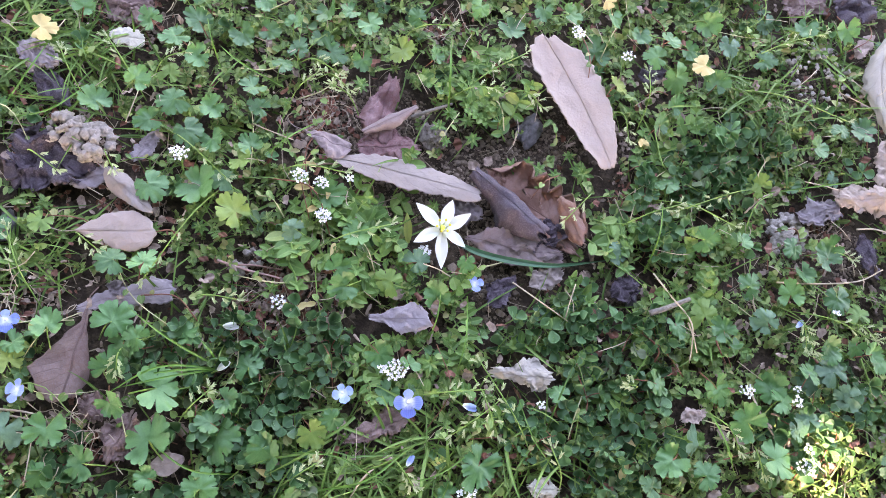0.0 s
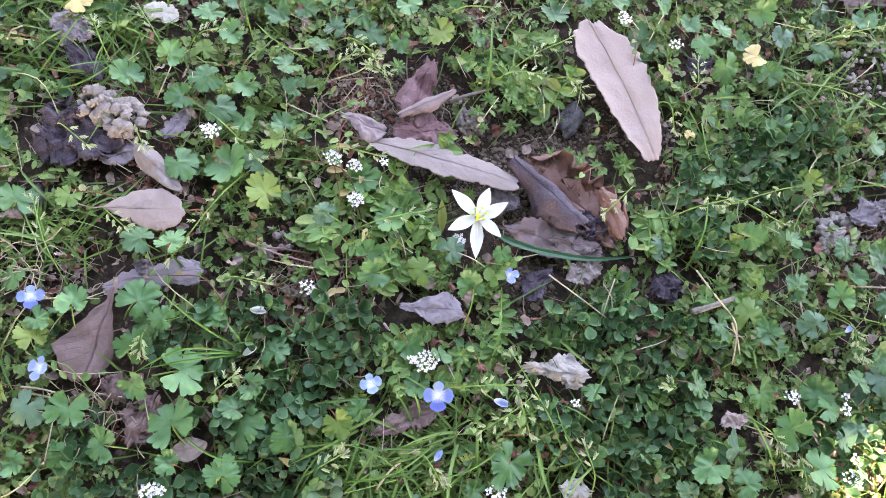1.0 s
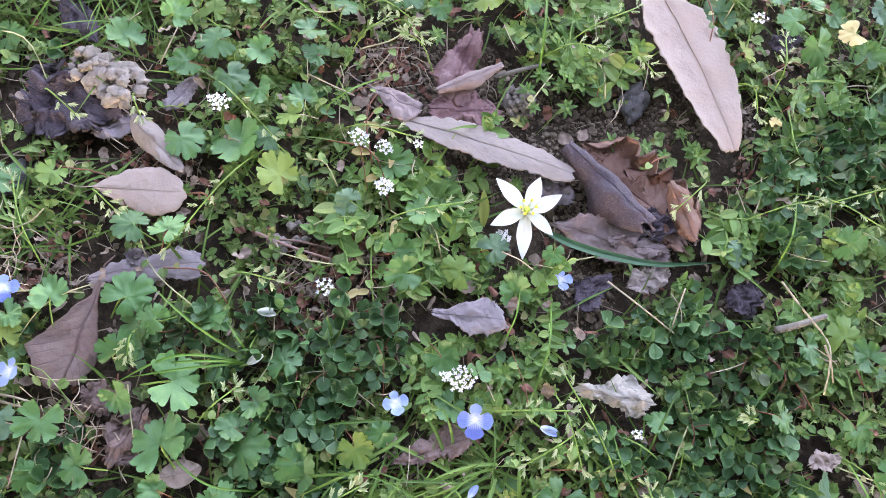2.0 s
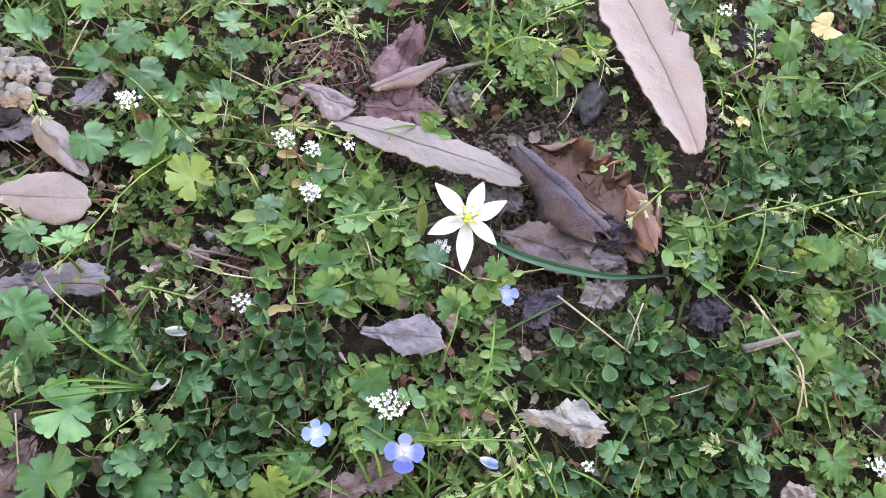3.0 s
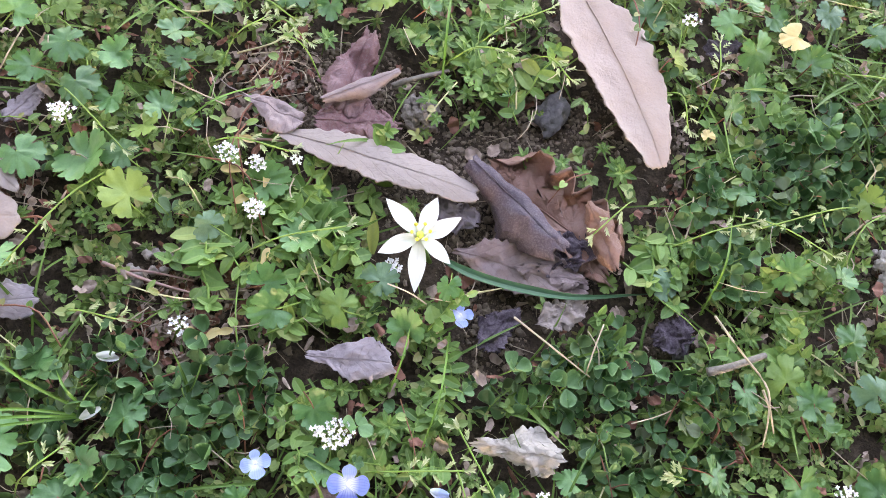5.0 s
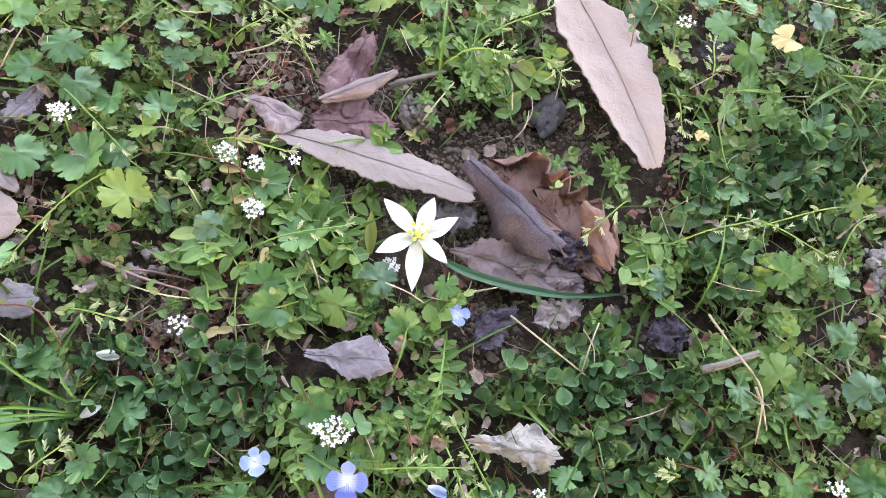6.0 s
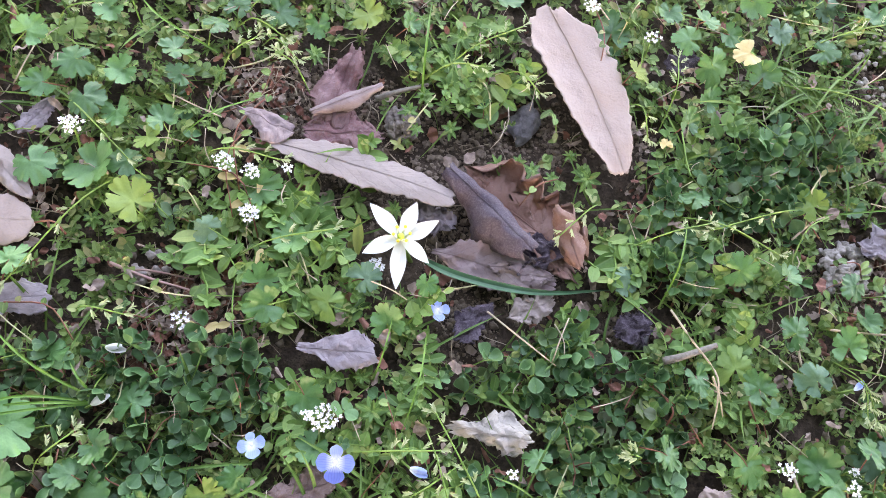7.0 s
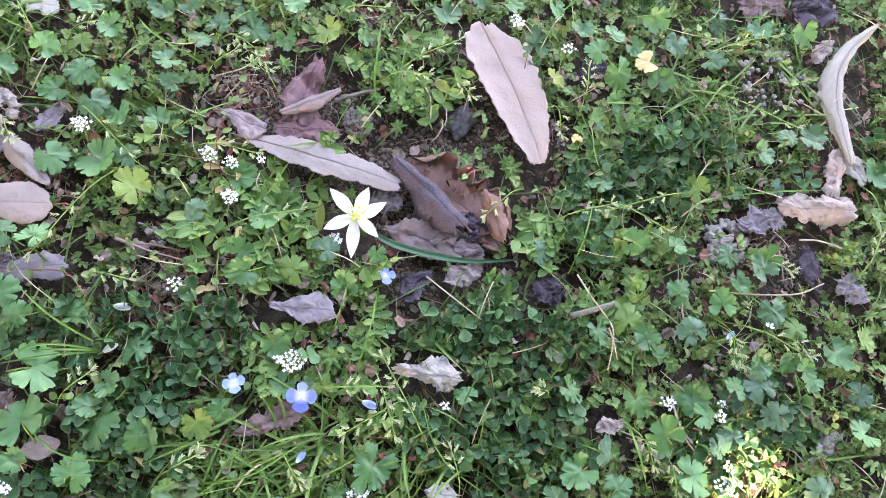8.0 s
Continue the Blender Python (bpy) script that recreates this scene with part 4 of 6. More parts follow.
# ---- cranesbill: low plants of round lobed leaves ----
def cranesbill_mesh(name, seed, material, lobes=7, gap=None):
    """One round leaf, radius 1 cm, lobed and crenate, with its stalk down to the soil."""
    rnd = random.Random(seed)
    na, nr = lobes * 24 + 1, 6
    sinus = gap or rnd.uniform(0.25, 0.5)
    cup = rnd.uniform(-0.25, 0.3)
    stretch, deep = rnd.uniform(0.85, 1.0), rnd.uniform(0.25, 0.45)
    sizes = [rnd.uniform(0.78, 1.1) for _ in range(lobes)]
    v, uv = [(0, 0, 0)], [(0, 0.5)]
    for i in range(1, nr + 1):
        q = i / nr
        for k in range(na):
            t = k / (na - 1)
            a = math.pi + sinus + t * (2 * math.pi - 2 * sinus)
            l = min(int(t * lobes), lobes - 1)
            w = t * lobes - l
            s = abs(2 * w - 1)
            rim = sizes[l] * (0.97 - deep * max(0.0, (s - 0.74) / 0.26) ** 1.5 - 0.05 * s ** 2 + 0.11 * abs(math.cos(3 * math.pi * (w - 0.5))) ** 0.6)
            rim *= 0.82 + 0.18 * math.sin(t * math.pi) ** 0.5
            r = 0.01 * q * rim if q > 0.5 else 0.01 * q * (rim * 2 * q + (1 - 2 * q) * 0.8)
            cx, cy = r * math.cos(a) / 0.01, r * math.sin(a) / 0.01
            z = 0.01 * (cup * (cx * cx + cy * cy) + 0.2 * noise.noise((cx * 1.3 + seed, cy * 1.3, 0.4)) + 0.07 * noise.noise((cx * 3.5, cy * 3.5, seed)))
            v.append((r * math.cos(a), r * math.sin(a) * stretch, z))
            uv.append((q, w))
    f = [(0, 1 + k, 2 + k) for k in range(na - 1)]
    for i in range(nr - 1):
        o = 1 + i * na
        f += [(o + k, o + na + k, o + na + k + 1, o + k + 1) for k in range(na - 1)]
    g = Geo().add(v, f, uv)
    stalk = spline([(0, 0, -0.0001), (-0.003, 0.0005, -0.003), (-0.009, rnd.uniform(-0.004, 0.004), -0.011)], 6)
    g.put(tube(stalk, 0.00038, 4, 1), np.eye(4))
    return g.mesh(name, material, STEM if seed % 3 else STEM_RED)


LEAF_KINDS = {"green": [cranesbill_mesh("cranesbill_leaf", k, CRANESBILL, 7 if k % 4 == 3 else 5) for k in range(8)],
              "pale": [cranesbill_mesh("cranesbill_leaf", 20 + k, CRANESBILL_PALE, 5) for k in range(3)],
              "blue": [cranesbill_mesh("cranesbill_leaf", 30 + k, CRANESBILL_BLUE, 5) for k in range(3)],
              "yellow": [cranesbill_mesh("cranesbill_leaf", 40 + k, YELLOW, 3, 0.9) for k in range(2)]}
placed = []


def leaf_rows(kind, rows, z=0.0145):
    """Leaves at x, y with their width."""
    for x, y, w in rows:
        low = covered(x, y, 0.0) and kind != "yellow"
        placed.append((kind, x, y, (0.004 if low else z) + RNG.uniform(-0.003, 0.003), w * (0.74 if kind == "pale" else 0.8)))


leaf_rows("green", [(-0.1128, 0.2015, 0.0134), (-0.0845, 0.2050, 0.0139), (-0.0653, 0.2115, 0.0160), (-0.0722, 0.2007, 0.0139), (-0.0467, 0.2139, 0.0134), (-0.0359, 0.2180, 0.0134), (-0.0267, 0.2261, 0.0119), (-0.0138, 0.2357, 0.0139),
                    (-0.0046, 0.2408, 0.0124), (0.0056, 0.2368, 0.0124), (-0.0135, 0.2245, 0.0114), (-0.0208, 0.2144, 0.0124), (-0.0070, 0.2177, 0.0150), (0.0072, 0.2199, 0.0124), (-0.0594, 0.1953, 0.0144), (-0.0625, 0.1733, 0.0170),
                    (-0.0793, 0.1753, 0.0139), (-0.0330, 0.1891, 0.0134), (-0.0276, 0.1809, 0.0129), (-0.0457, 0.1751, 0.0124), (-0.0529, 0.1608, 0.0165), (-0.0690, 0.1615, 0.0129), (-0.0415, 0.1606, 0.0160), (-0.0414, 0.1395, 0.0201)])
leaf_rows("green", [(-0.0308, 0.1457, 0.0160), (-0.0593, 0.1343, 0.0175), (-0.0247, 0.1614, 0.0124), (0.0287, 0.1403, 0.0155), (-0.0477, 0.1018, 0.0160), (-0.0602, 0.0998, 0.0170), (-0.0717, 0.0678, 0.0165), (-0.0503, 0.0761, 0.0175),
                    (-0.0440, 0.0692, 0.0160), (-0.0249, 0.0566, 0.0191), (-0.0449, 0.0587, 0.0160), (-0.0392, 0.0470, 0.0129), (-0.0213, 0.0380, 0.0186), (0.0012, 0.0459, 0.0212), (0.0043, 0.0741, 0.0160), (0.0199, 0.0460, 0.0175),
                    (0.0023, 0.0264, 0.0175), (-0.0541, 0.0161, 0.0119), (-0.0164, 0.0253, 0.0129), (0.0308, 0.1157, 0.0150), (0.0255, 0.1217, 0.0129), (-0.0578, 0.0322, 0.0150), (0.1025, 0.0615, 0.0196), (-0.0240, 0.0797, 0.0124)])
leaf_rows("green", [(0.0950, 0.2786, 0.0139), (0.1151, 0.2809, 0.0129), (0.1303, 0.2786, 0.0129), (0.1409, 0.2692, 0.0139), (0.1525, 0.2624, 0.0160), (0.1619, 0.2959, 0.0165), (0.1569, 0.2805, 0.0124), (0.1952, 0.2879, 0.0150),
                    (0.1549, 0.2484, 0.0124), (0.1801, 0.2385, 0.0139), (0.1476, 0.2321, 0.0134), (0.2137, 0.3138, 0.0150), (0.2395, 0.2622, 0.0129), (0.2273, 0.2488, 0.0139), (0.1785, 0.1834, 0.0160), (0.1972, 0.1894, 0.0139),
                    (0.2220, 0.1944, 0.0144), (0.2029, 0.1688, 0.0144), (0.2237, 0.1713, 0.0160), (0.2456, 0.1764, 0.0165), (0.2440, 0.1499, 0.0129), (0.2630, 0.1544, 0.0129), (0.2212, 0.1267, 0.0165), (0.2094, 0.1085, 0.0175)])
leaf_rows("green", [(0.1967, 0.1198, 0.0160), (0.1678, 0.1135, 0.0150), (0.1798, 0.0848, 0.0201), (0.1973, 0.0832, 0.0165), (0.1740, 0.0724, 0.0139), (0.2240, 0.0968, 0.0160), (0.1288, 0.0992, 0.0129), (0.0522, 0.2642, 0.0139),
                    (0.0388, 0.2303, 0.0103), (0.0815, 0.2738, 0.0119), (0.0004, 0.0593, 0.0129), (0.0422, 0.0639, 0.0114), (0.2582, 0.1576, 0.0139), (0.2779, 0.1684, 0.0170), (0.2697, 0.1527, 0.0150), (0.2958, 0.1377, 0.0160),
                    (0.2345, 0.1369, 0.0139), (0.2247, 0.1226, 0.0160), (0.2371, 0.3227, 0.0170), (0.2525, 0.2663, 0.0160), (0.2370, 0.1926, 0.0155), (0.2278, 0.1838, 0.0144), (0.2420, 0.1520, 0.0129), (0.2233, 0.0941, 0.0186)])
leaf_rows("green", [(-0.0912, 0.1616, 0.0139), (0.0761, 0.1401, 0.0103), (0.1449, 0.2791, 0.0139), (0.1940, 0.1454, 0.0144), (0.1727, 0.2651, 0.0139), (-0.0807, 0.0583, 0.0129), (-0.0648, 0.0540, 0.0103), (-0.0389, 0.0724, 0.0129),
                    (-0.0187, 0.0402, 0.0139), (-0.0022, 0.0499, 0.0144), (0.0205, 0.0447, 0.0170), (0.0360, 0.0312, 0.0155), (0.2414, 0.2006, 0.0139), (-0.0407, 0.0242, 0.0129), (-0.0251, 0.2038, 0.0114), (0.0258, 0.2476, 0.0119)])
leaf_rows("pale", [(0.0228, 0.2291, 0.0160), (-0.0211, 0.1320, 0.0170), (0.1246, 0.2474, 0.0160), (0.0480, 0.1236, 0.0160), (0.0352, 0.0568, 0.0160), (-0.0693, 0.1847, 0.0129), (0.1855, 0.1500, 0.0175), (-0.0273, 0.1545, 0.0129),
                   (-0.0902, 0.1062, 0.0119), (0.0694, 0.2463, 0.0114), (-0.0800, 0.0518, 0.0129), (0.1724, 0.2676, 0.0134), (0.2782, 0.3406, 0.0129), (0.0708, 0.2234, 0.0093), (0.1252, 0.1636, 0.0103), (0.2877, 0.1758, 0.0139)])
leaf_rows("blue", [(0.1752, 0.2890, 0.0165), (0.2131, 0.1551, 0.0160), (0.2462, 0.1416, 0.0170), (0.2394, 0.1180, 0.0139), (0.2398, 0.1362, 0.0170), (0.2560, 0.1331, 0.0150), (0.2320, 0.1119, 0.0139), (0.2782, 0.1082, 0.0160),
                   (0.0035, 0.1327, 0.0119), (0.2922, 0.1540, 0.0155)])
leaf_rows("yellow", [(0.1643, 0.2713, 0.0160), (-0.1243, 0.1852, 0.0139), (0.1092, 0.2895, 0.0129), (0.1423, 0.2211, 0.0072)], 0.015)

# the same plant goes on over the rest of the plot
known = [(x, y) for _, x, y, _, _ in placed]
EYED = (-0.125, 0.32, 0.0, 0.33)
for x, y in spots(900):
    if inside(x, y, BARE) or inside(x, y, DEBRIS, 0.9) or inside(x, y, GRASSY, 0.8):
        continue
    if covered(x, y, 0.005) or inside(x, y, BARE, 1.35):
        continue
    near = min((x - a) ** 2 + (y - b) ** 2 for a, b in known)
    core = EYED[0] < x < EYED[1] and EYED[2] < y < EYED[3]
    if near < (0.0135 if core else 0.0125) ** 2 or (core and inside(x, y, CLOVERS, 1.0)):
        continue
    known.append((x, y))
    placed.append((RNG.choice(["green", "green", "green", "green", "green", "pale", "blue"]), x, y, 0.0105 + RNG.uniform(-0.004, 0.003), RNG.uniform(0.009, 0.0155)))

plants = []
for kind, x, y, z, w in placed:
    for p in plants:
        if (p[0] - x) ** 2 + (p[1] - y) ** 2 < 0.026 ** 2 and len(p[2]) < 8 and p[3] == (kind == "yellow"):
            p[2].append((kind, x, y, z, w))
            break
    else:
        plants.append((x, y, [(kind, x, y, z, w)], kind == "yellow"))
for px, py, leaves, dead in plants:
    ob = thing("cranesbill_plant", Matrix.Translation((px, py, 0)), "withered cranesbill leaf, bright yellow, among green ones" if dead else "low cranesbill plant with round lobed green leaves",
               "plant", "" if dead else "cranesbill plants")
    for kind, x, y, z, w in leaves:
        pool = LEAF_KINDS[kind]
        leaf = part("leaf", pool[int(RNG.integers(len(pool)))], [], ob)
        leaf.matrix_basis = Matrix(mat4(x - px, y - py, z, RNG.uniform(0, 6.28), RNG.normal(0, 0.27), RNG.normal(0, 0.27), w * RNG.uniform(0.85, 1.1) / 0.0172).tolist())


# ---- clover: dense folded three-part leaves ----
def leaflet(length, width, cup, fold, seed):
    """One cupped, blunt leaflet along +x, its rim turned up a little."""
    rnd = random.Random(seed)
    nu, nv, v, uv = 9, 7, [], []
    notch, ph = rnd.uniform(0.0, 0.1), rnd.uniform(0, 6)
    for i in range(nu):
        u = math.sin(i / (nu - 1) * math.pi / 2)
        w = width * 0.5 * max(0.07, math.sin(min(1.0, 0.08 + u * 1.5) * math.pi * 0.5) * math.sqrt(max(0.0, 1 - max(0, (u - 0.45) / 0.55) ** 2)))
        for j in range(nv):
            b = -1 + 2 * j / (nv - 1)
            y = b * w
            x = u * length - notch * length * max(0, u - 0.8) * 5 * (1 - abs(b))
            z = abs(y) * math.tan(fold) + cup * length * ((x / length - 0.35) ** 2 + 1.6 * (y / length) ** 2)
            z += 0.09 * length * max(0.0, max(abs(b), u) - 0.75) * 4 * math.sin(ph + 4 * u + 2 * b)
            v.append((x, y * math.cos(fold), z))
            uv.append((u, 0.5 + 0.5 * b))
    return Geo().add(v, grid_faces(nu, nv), uv)


def clover_mesh(seed):
    rnd = random.Random(seed)
    g = Geo()
    cup, fold = rnd.uniform(-0.3, 1.3), rnd.uniform(0.0, 0.7)
    for k in range(3):
        b = leaflet(0.0076 * rnd.uniform(0.85, 1.15), 0.0088 * rnd.uniform(0.9, 1.1), cup * rnd.uniform(0.5, 1.3), fold * rnd.uniform(0.4, 1.2), 7 * seed + k)
        g.put(b, mat4(0.0006 * math.cos(k * 2.094), 0.0006 * math.sin(k * 2.094), 0, k * 2.094 + rnd.uniform(-0.35, 0.35), rnd.uniform(-0.25, 0.6), rnd.uniform(-0.3, 0.3)))
    g.put(tube(spline([(0, 0, 0), (0.001, 0.001, -0.005), (rnd.uniform(-0.005, 0.005), 0.004, -0.013)], 5), 0.0004, 4, 1), np.eye(4))
    return g.mesh("clover_leaf", CLOVER, STEM if seed % 3 else STEM_RED)


CLOVER_LEAVES = [clover_mesh(k) for k in range(14)]
clover_spots = []
for x, y in spots(80000):
    if len(clover_spots) > 2900:
        break
    if not inside(x, y, CLOVERS) and RNG.random() > 0.009:
        continue
    if inside(x, y, BARE, 0.9) or covered(x, y, 0.007) or any((x - a) ** 2 + (y - b) ** 2 < 0.0034 ** 2 for a, b in clover_spots):
        continue
    clover_spots.append((x, y))
clumps = []
for x, y in clover_spots:
    for c in clumps:
        if (c[0] - x) ** 2 + (c[1] - y) ** 2 < 0.022 ** 2 and len(c[2]) < 22:
            c[2].append((x, y))
            break
    else:
        clumps.append((x, y, [(x, y)]))
for px, py, leaves in clumps:
    ob = thing("clover_plant", Matrix.Translation((px, py, 0)), "dense low clover clump with folded dark green leaflets", "plant", "clover plants")
    for x, y in leaves:
        leaf = part("leaf", CLOVER_LEAVES[int(RNG.integers(14))], [], ob)
        leaf.matrix_basis = Matrix(mat4(x - px, y - py, 0.008 + RNG.uniform(-0.005, 0.0045), RNG.uniform(0, 6.28), RNG.normal(0, 0.6), RNG.normal(0, 0.6), RNG.uniform(0.36, 0.74)).tolist())


# ---- worm casts, clods and stones ----
def cast_heap(x, y, radius, count, material, label, seed, size=0.0028, name="worm_cast", base=0.0, dome=0.35):
    rnd = random.Random(seed)
    ob = thing(name, Matrix.Translation((x, y, 0)), label, "worm cast")
    for k in range(count):
        a, r = rnd.uniform(0, 6.283), radius * math.sqrt(rnd.random())
        pellet = part("pellet", lump(size * rnd.uniform(0.5, 1.3), seed + k, rnd.uniform(0.45, 0.95), 0.6, 8, 10), [material], ob)
        pellet.matrix_basis = Matrix(mat4(r * math.cos(a), r * math.sin(a), base + size * 0.6 + (1 - (r / radius) ** 2) * radius * dome, rnd.uniform(0, 6)).tolist())


cast_heap(0.2235, 0.2056, 0.0108, 60, CAST, "heap of pale grey crumbly worm cast pellets", 3, 0.0019)
cast_heap(0.2305, 0.2971, 0.0186, 70, CAST, "pale grey worm cast pellets among weeds", 47, 0.0012, base=0.004, dome=0.08)
cast_heap(-0.0985, 0.1477, 0.0077, 34, CLOD, "grey-brown crumbled worm cast", 83, 0.0021, base=0.009, dome=0.5)
cast_heap(-0.0882, 0.1442, 0.0088, 38, CLOD, "grey-brown crumbled worm cast", 113, 0.0022, base=0.008, dome=0.45)
cast_heap(0.0480, 0.1992, 0.0059, 46, DARK_CLOD, "dark grey-brown knobbly clod on bare soil", 151, 0.0016, "soil_clod", dome=0.75)
cast_heap(0.2856, 0.1297, 0.0093, 12, CAST, "pale grey worm cast pellets among weeds", 181, 0.0024)
cast_heap(-0.0115, 0.1174, 0.0067, 12, CLOD, "grey-brown crumbled worm cast", 211, 0.0022)


def stone(x, y, rx, ry, yaw, label, seed, material):
    g = Geo().put(lump(1.0, seed, 0.4, 0.42, 14, 22), np.diag([rx, ry, (rx + ry) / 2, 1.0]))
    ob = thing("stone", Matrix(mat4(x, y, -0.0012, yaw).tolist()), label, "stone", data=g.mesh("stone", material))


stone(0.0916, 0.2186, 0.0052, 0.0085, -0.1, "smooth dark grey stone half sunk in soil", 5, STONE)
stone(-0.1096, 0.1023, 0.0044, 0.0067, 0.1, "smooth blue-grey pebble on soil", 9, STONE)
stone(0.1550, 0.1535, 0.0036, 0.0052, 0.4, "dark grey pebble in the clover", 12, STONE)


# ---- loose stalks and twigs ----
def stalk(points, radius, material, label, name="dry_stalk", n=18, category="stalk"):
    pts = spline(points, n)
    o = pts[0].copy()
    g = tube([p - o for p in pts], [radius * 0.5 * (1 - 0.4 * i / n) for i in range(n)], 6)
    thing(name, Matrix.Translation(o), label, category, data=g.mesh(name, material))


stalk([(0.1593, 0.1623, 0.012), (0.1678, 0.1528, 0.016), (0.1776, 0.1445, 0.017), (0.1803, 0.1357, 0.016), (0.1817, 0.1273, 0.013)], 0.0008, STRAW_PALE, "pale dry curved stalk across the clover")
stalk([(0.1765, 0.1433, 0.017), (0.1804, 0.1383, 0.016), (0.1849, 0.1330, 0.012)], 0.0008, STRAW_PALE, "frayed end of a pale dry stalk")
stalk([(0.1612, 0.1443, 0.011), (0.1670, 0.1478, 0.013), (0.1777, 0.1558, 0.012)], 0.0032, TWIG, "short grey twig in the clover", "twig", category="twig")
stalk([(0.0989, 0.1398, 0.010), (0.1113, 0.1345, 0.013), (0.1259, 0.1297, 0.012)], 0.0008, STRAW_PALE, "thin straw lying across clover")
stalk([(-0.0229, 0.1127, 0.007), (-0.0094, 0.1121, 0.008), (0.0042, 0.1133, 0.006)], 0.0013, STRAW_PURPLE, "purplish dry stalk on debris")
stalk([(-0.0190, 0.1119, 0.005), (-0.0103, 0.1149, 0.006), (0.0034, 0.1172, 0.005)], 0.0010, STRAW_PURPLE, "purplish dry stalk on debris")
stalk([(0.0358, 0.2029, 0.005), (0.0434, 0.2084, 0.007), (0.0522, 0.2156, 0.006)], 0.0021, TWIG, "short flat brown twig on soil", "twig", category="twig")
stalk([(0.2184, 0.1768, 0.010), (0.2377, 0.1815, 0.012), (0.2584, 0.1898, 0.010), (0.2699, 0.1991, 0.010)], 0.0010, STRAW_PALE, "long pale straw across cranesbill")
stalk([(0.2068, 0.1691, 0.010), (0.2087, 0.1612, 0.011), (0.2141, 0.1563, 0.008)], 0.0010, STRAW_PALE, "short pale straw among cranesbill")
stalk([(-0.0011, 0.1654, 0.006), (0.0047, 0.1675, 0.007), (0.0112, 0.1696, 0.007)], 0.0013, STRAW_PURPLE, "brown leaf stalk on soil")
stalk([(0.2562, 0.2165, 0.008), (0.2651, 0.2190, 0.009), (0.2771, 0.2200, 0.008)], 0.0010, STRAW_PALE, "pale dry stalk scrap on leaves")
stalk([(0.1992, 0.2065, 0.008), (0.2051, 0.2156, 0.009), (0.2102, 0.2203, 0.008)], 0.0010, STRAW_PALE, "pale dry stalk scrap on leaves")
stalk([(0.2128, 0.1236, 0.010), (0.2193, 0.1125, 0.012), (0.2273, 0.1081, 0.008)], 0.0010, STRAW_PALE, "tan dry stalk beside flowers")
stalk([(0.0627, 0.0499, 0.010), (0.0595, 0.0447, 0.012), (0.0572, 0.0376, 0.010)], 0.0010, STRAW_PALE, "pale dry stalk in grass")
stalk([(-0.0781, 0.0322, 0.006), (-0.0714, 0.0333, 0.008), (-0.0627, 0.0337, 0.006)], 0.0010, STRAW_PALE, "pale dry stalk on debris")
stalk([(-0.0790, 0.0341, 0.007), (-0.0713, 0.0355, 0.009), (-0.0647, 0.0360, 0.007)], 0.0010, STRAW_PALE, "pale dry stalk on debris")
for k, (x, y) in enumerate(((0.1699, 0.0923), (0.1684, 0.1242), (0.2125, 0.2611), (0.1948, 0.1419), (-0.0393, 0.1164))):
    a = RNG.uniform(0, 6)
    stalk([(x, y, 0.008), (x + 0.005 * math.cos(a), y + 0.005 * math.sin(a), 0.011), (x + 0.011 * math.cos(a + 0.4), y + 0.011 * math.sin(a + 0.4), 0.008)], 0.0009, STEM_RED, "short red cranesbill stem", "red_stem", 8)


def root_tuft(x, y, radius, seed):
    """A pulled-up tuft of pale dry roots."""
    rnd = random.Random(seed)
    ob = thing("root_tuft", Matrix.Translation((x, y, 0.004)), "tangled tuft of pale dry roots on soil", "roots")
    for k in range(22):
        a = rnd.uniform(0, 6.28)
        pts = [(rnd.gauss(0, radius * 0.4), rnd.gauss(0, radius * 0.4), rnd.uniform(0, 0.005))]
        for j in range(3):
            a += rnd.uniform(-1.1, 1.1)
            pts.append((pts[-1][0] + radius * 0.45 * math.cos(a), pts[-1][1] + radius * 0.45 * math.sin(a), rnd.uniform(0.001, 0.009)))
        part("root", tube(spline(pts, 14), 0.0002, 4), [STRAW_PALE if seed == 5 else STRAW], ob)


root_tuft(-0.0994, 0.0750, 0.0124, 5)
root_tuft(-0.0502, 0.0324, 0.0103, 9)


# ---- grass: long blades, and seed heads ----
def long_blade(points, width, label="long green grass blade", material=GRASS_LONG, parent=None):
    pts = spline(points, 20)
    o = pts[0].copy()
    v, uv = [], []
    for i, p in enumerate(pts):
        u = i / 19
        d = pts[min(i + 1, 19)] - pts[max(i - 1, 0)]
        s = Vector((-d.y, d.x, 0)).normalized()
        w = width * 0.5 * min(1, (1 - u) * 3 + 0.05)
        for b in (-1, -0.5, 0, 0.5, 1):
            v.append(p - o + s * b * w + Vector((0, 0, 0.35 * w * b * b)))
            uv.append((u, 0.5 + 0.5 * b))
    g = Geo().add(v, grid_faces(20, 5), uv)
    ob = parent or thing("grass_plant", Matrix.Translation(o), label, "grass", "long grass plants")
    part("blade", Geo().put(g, mat4(*(o - ob.matrix_basis.translation))), [material], ob)
    return ob


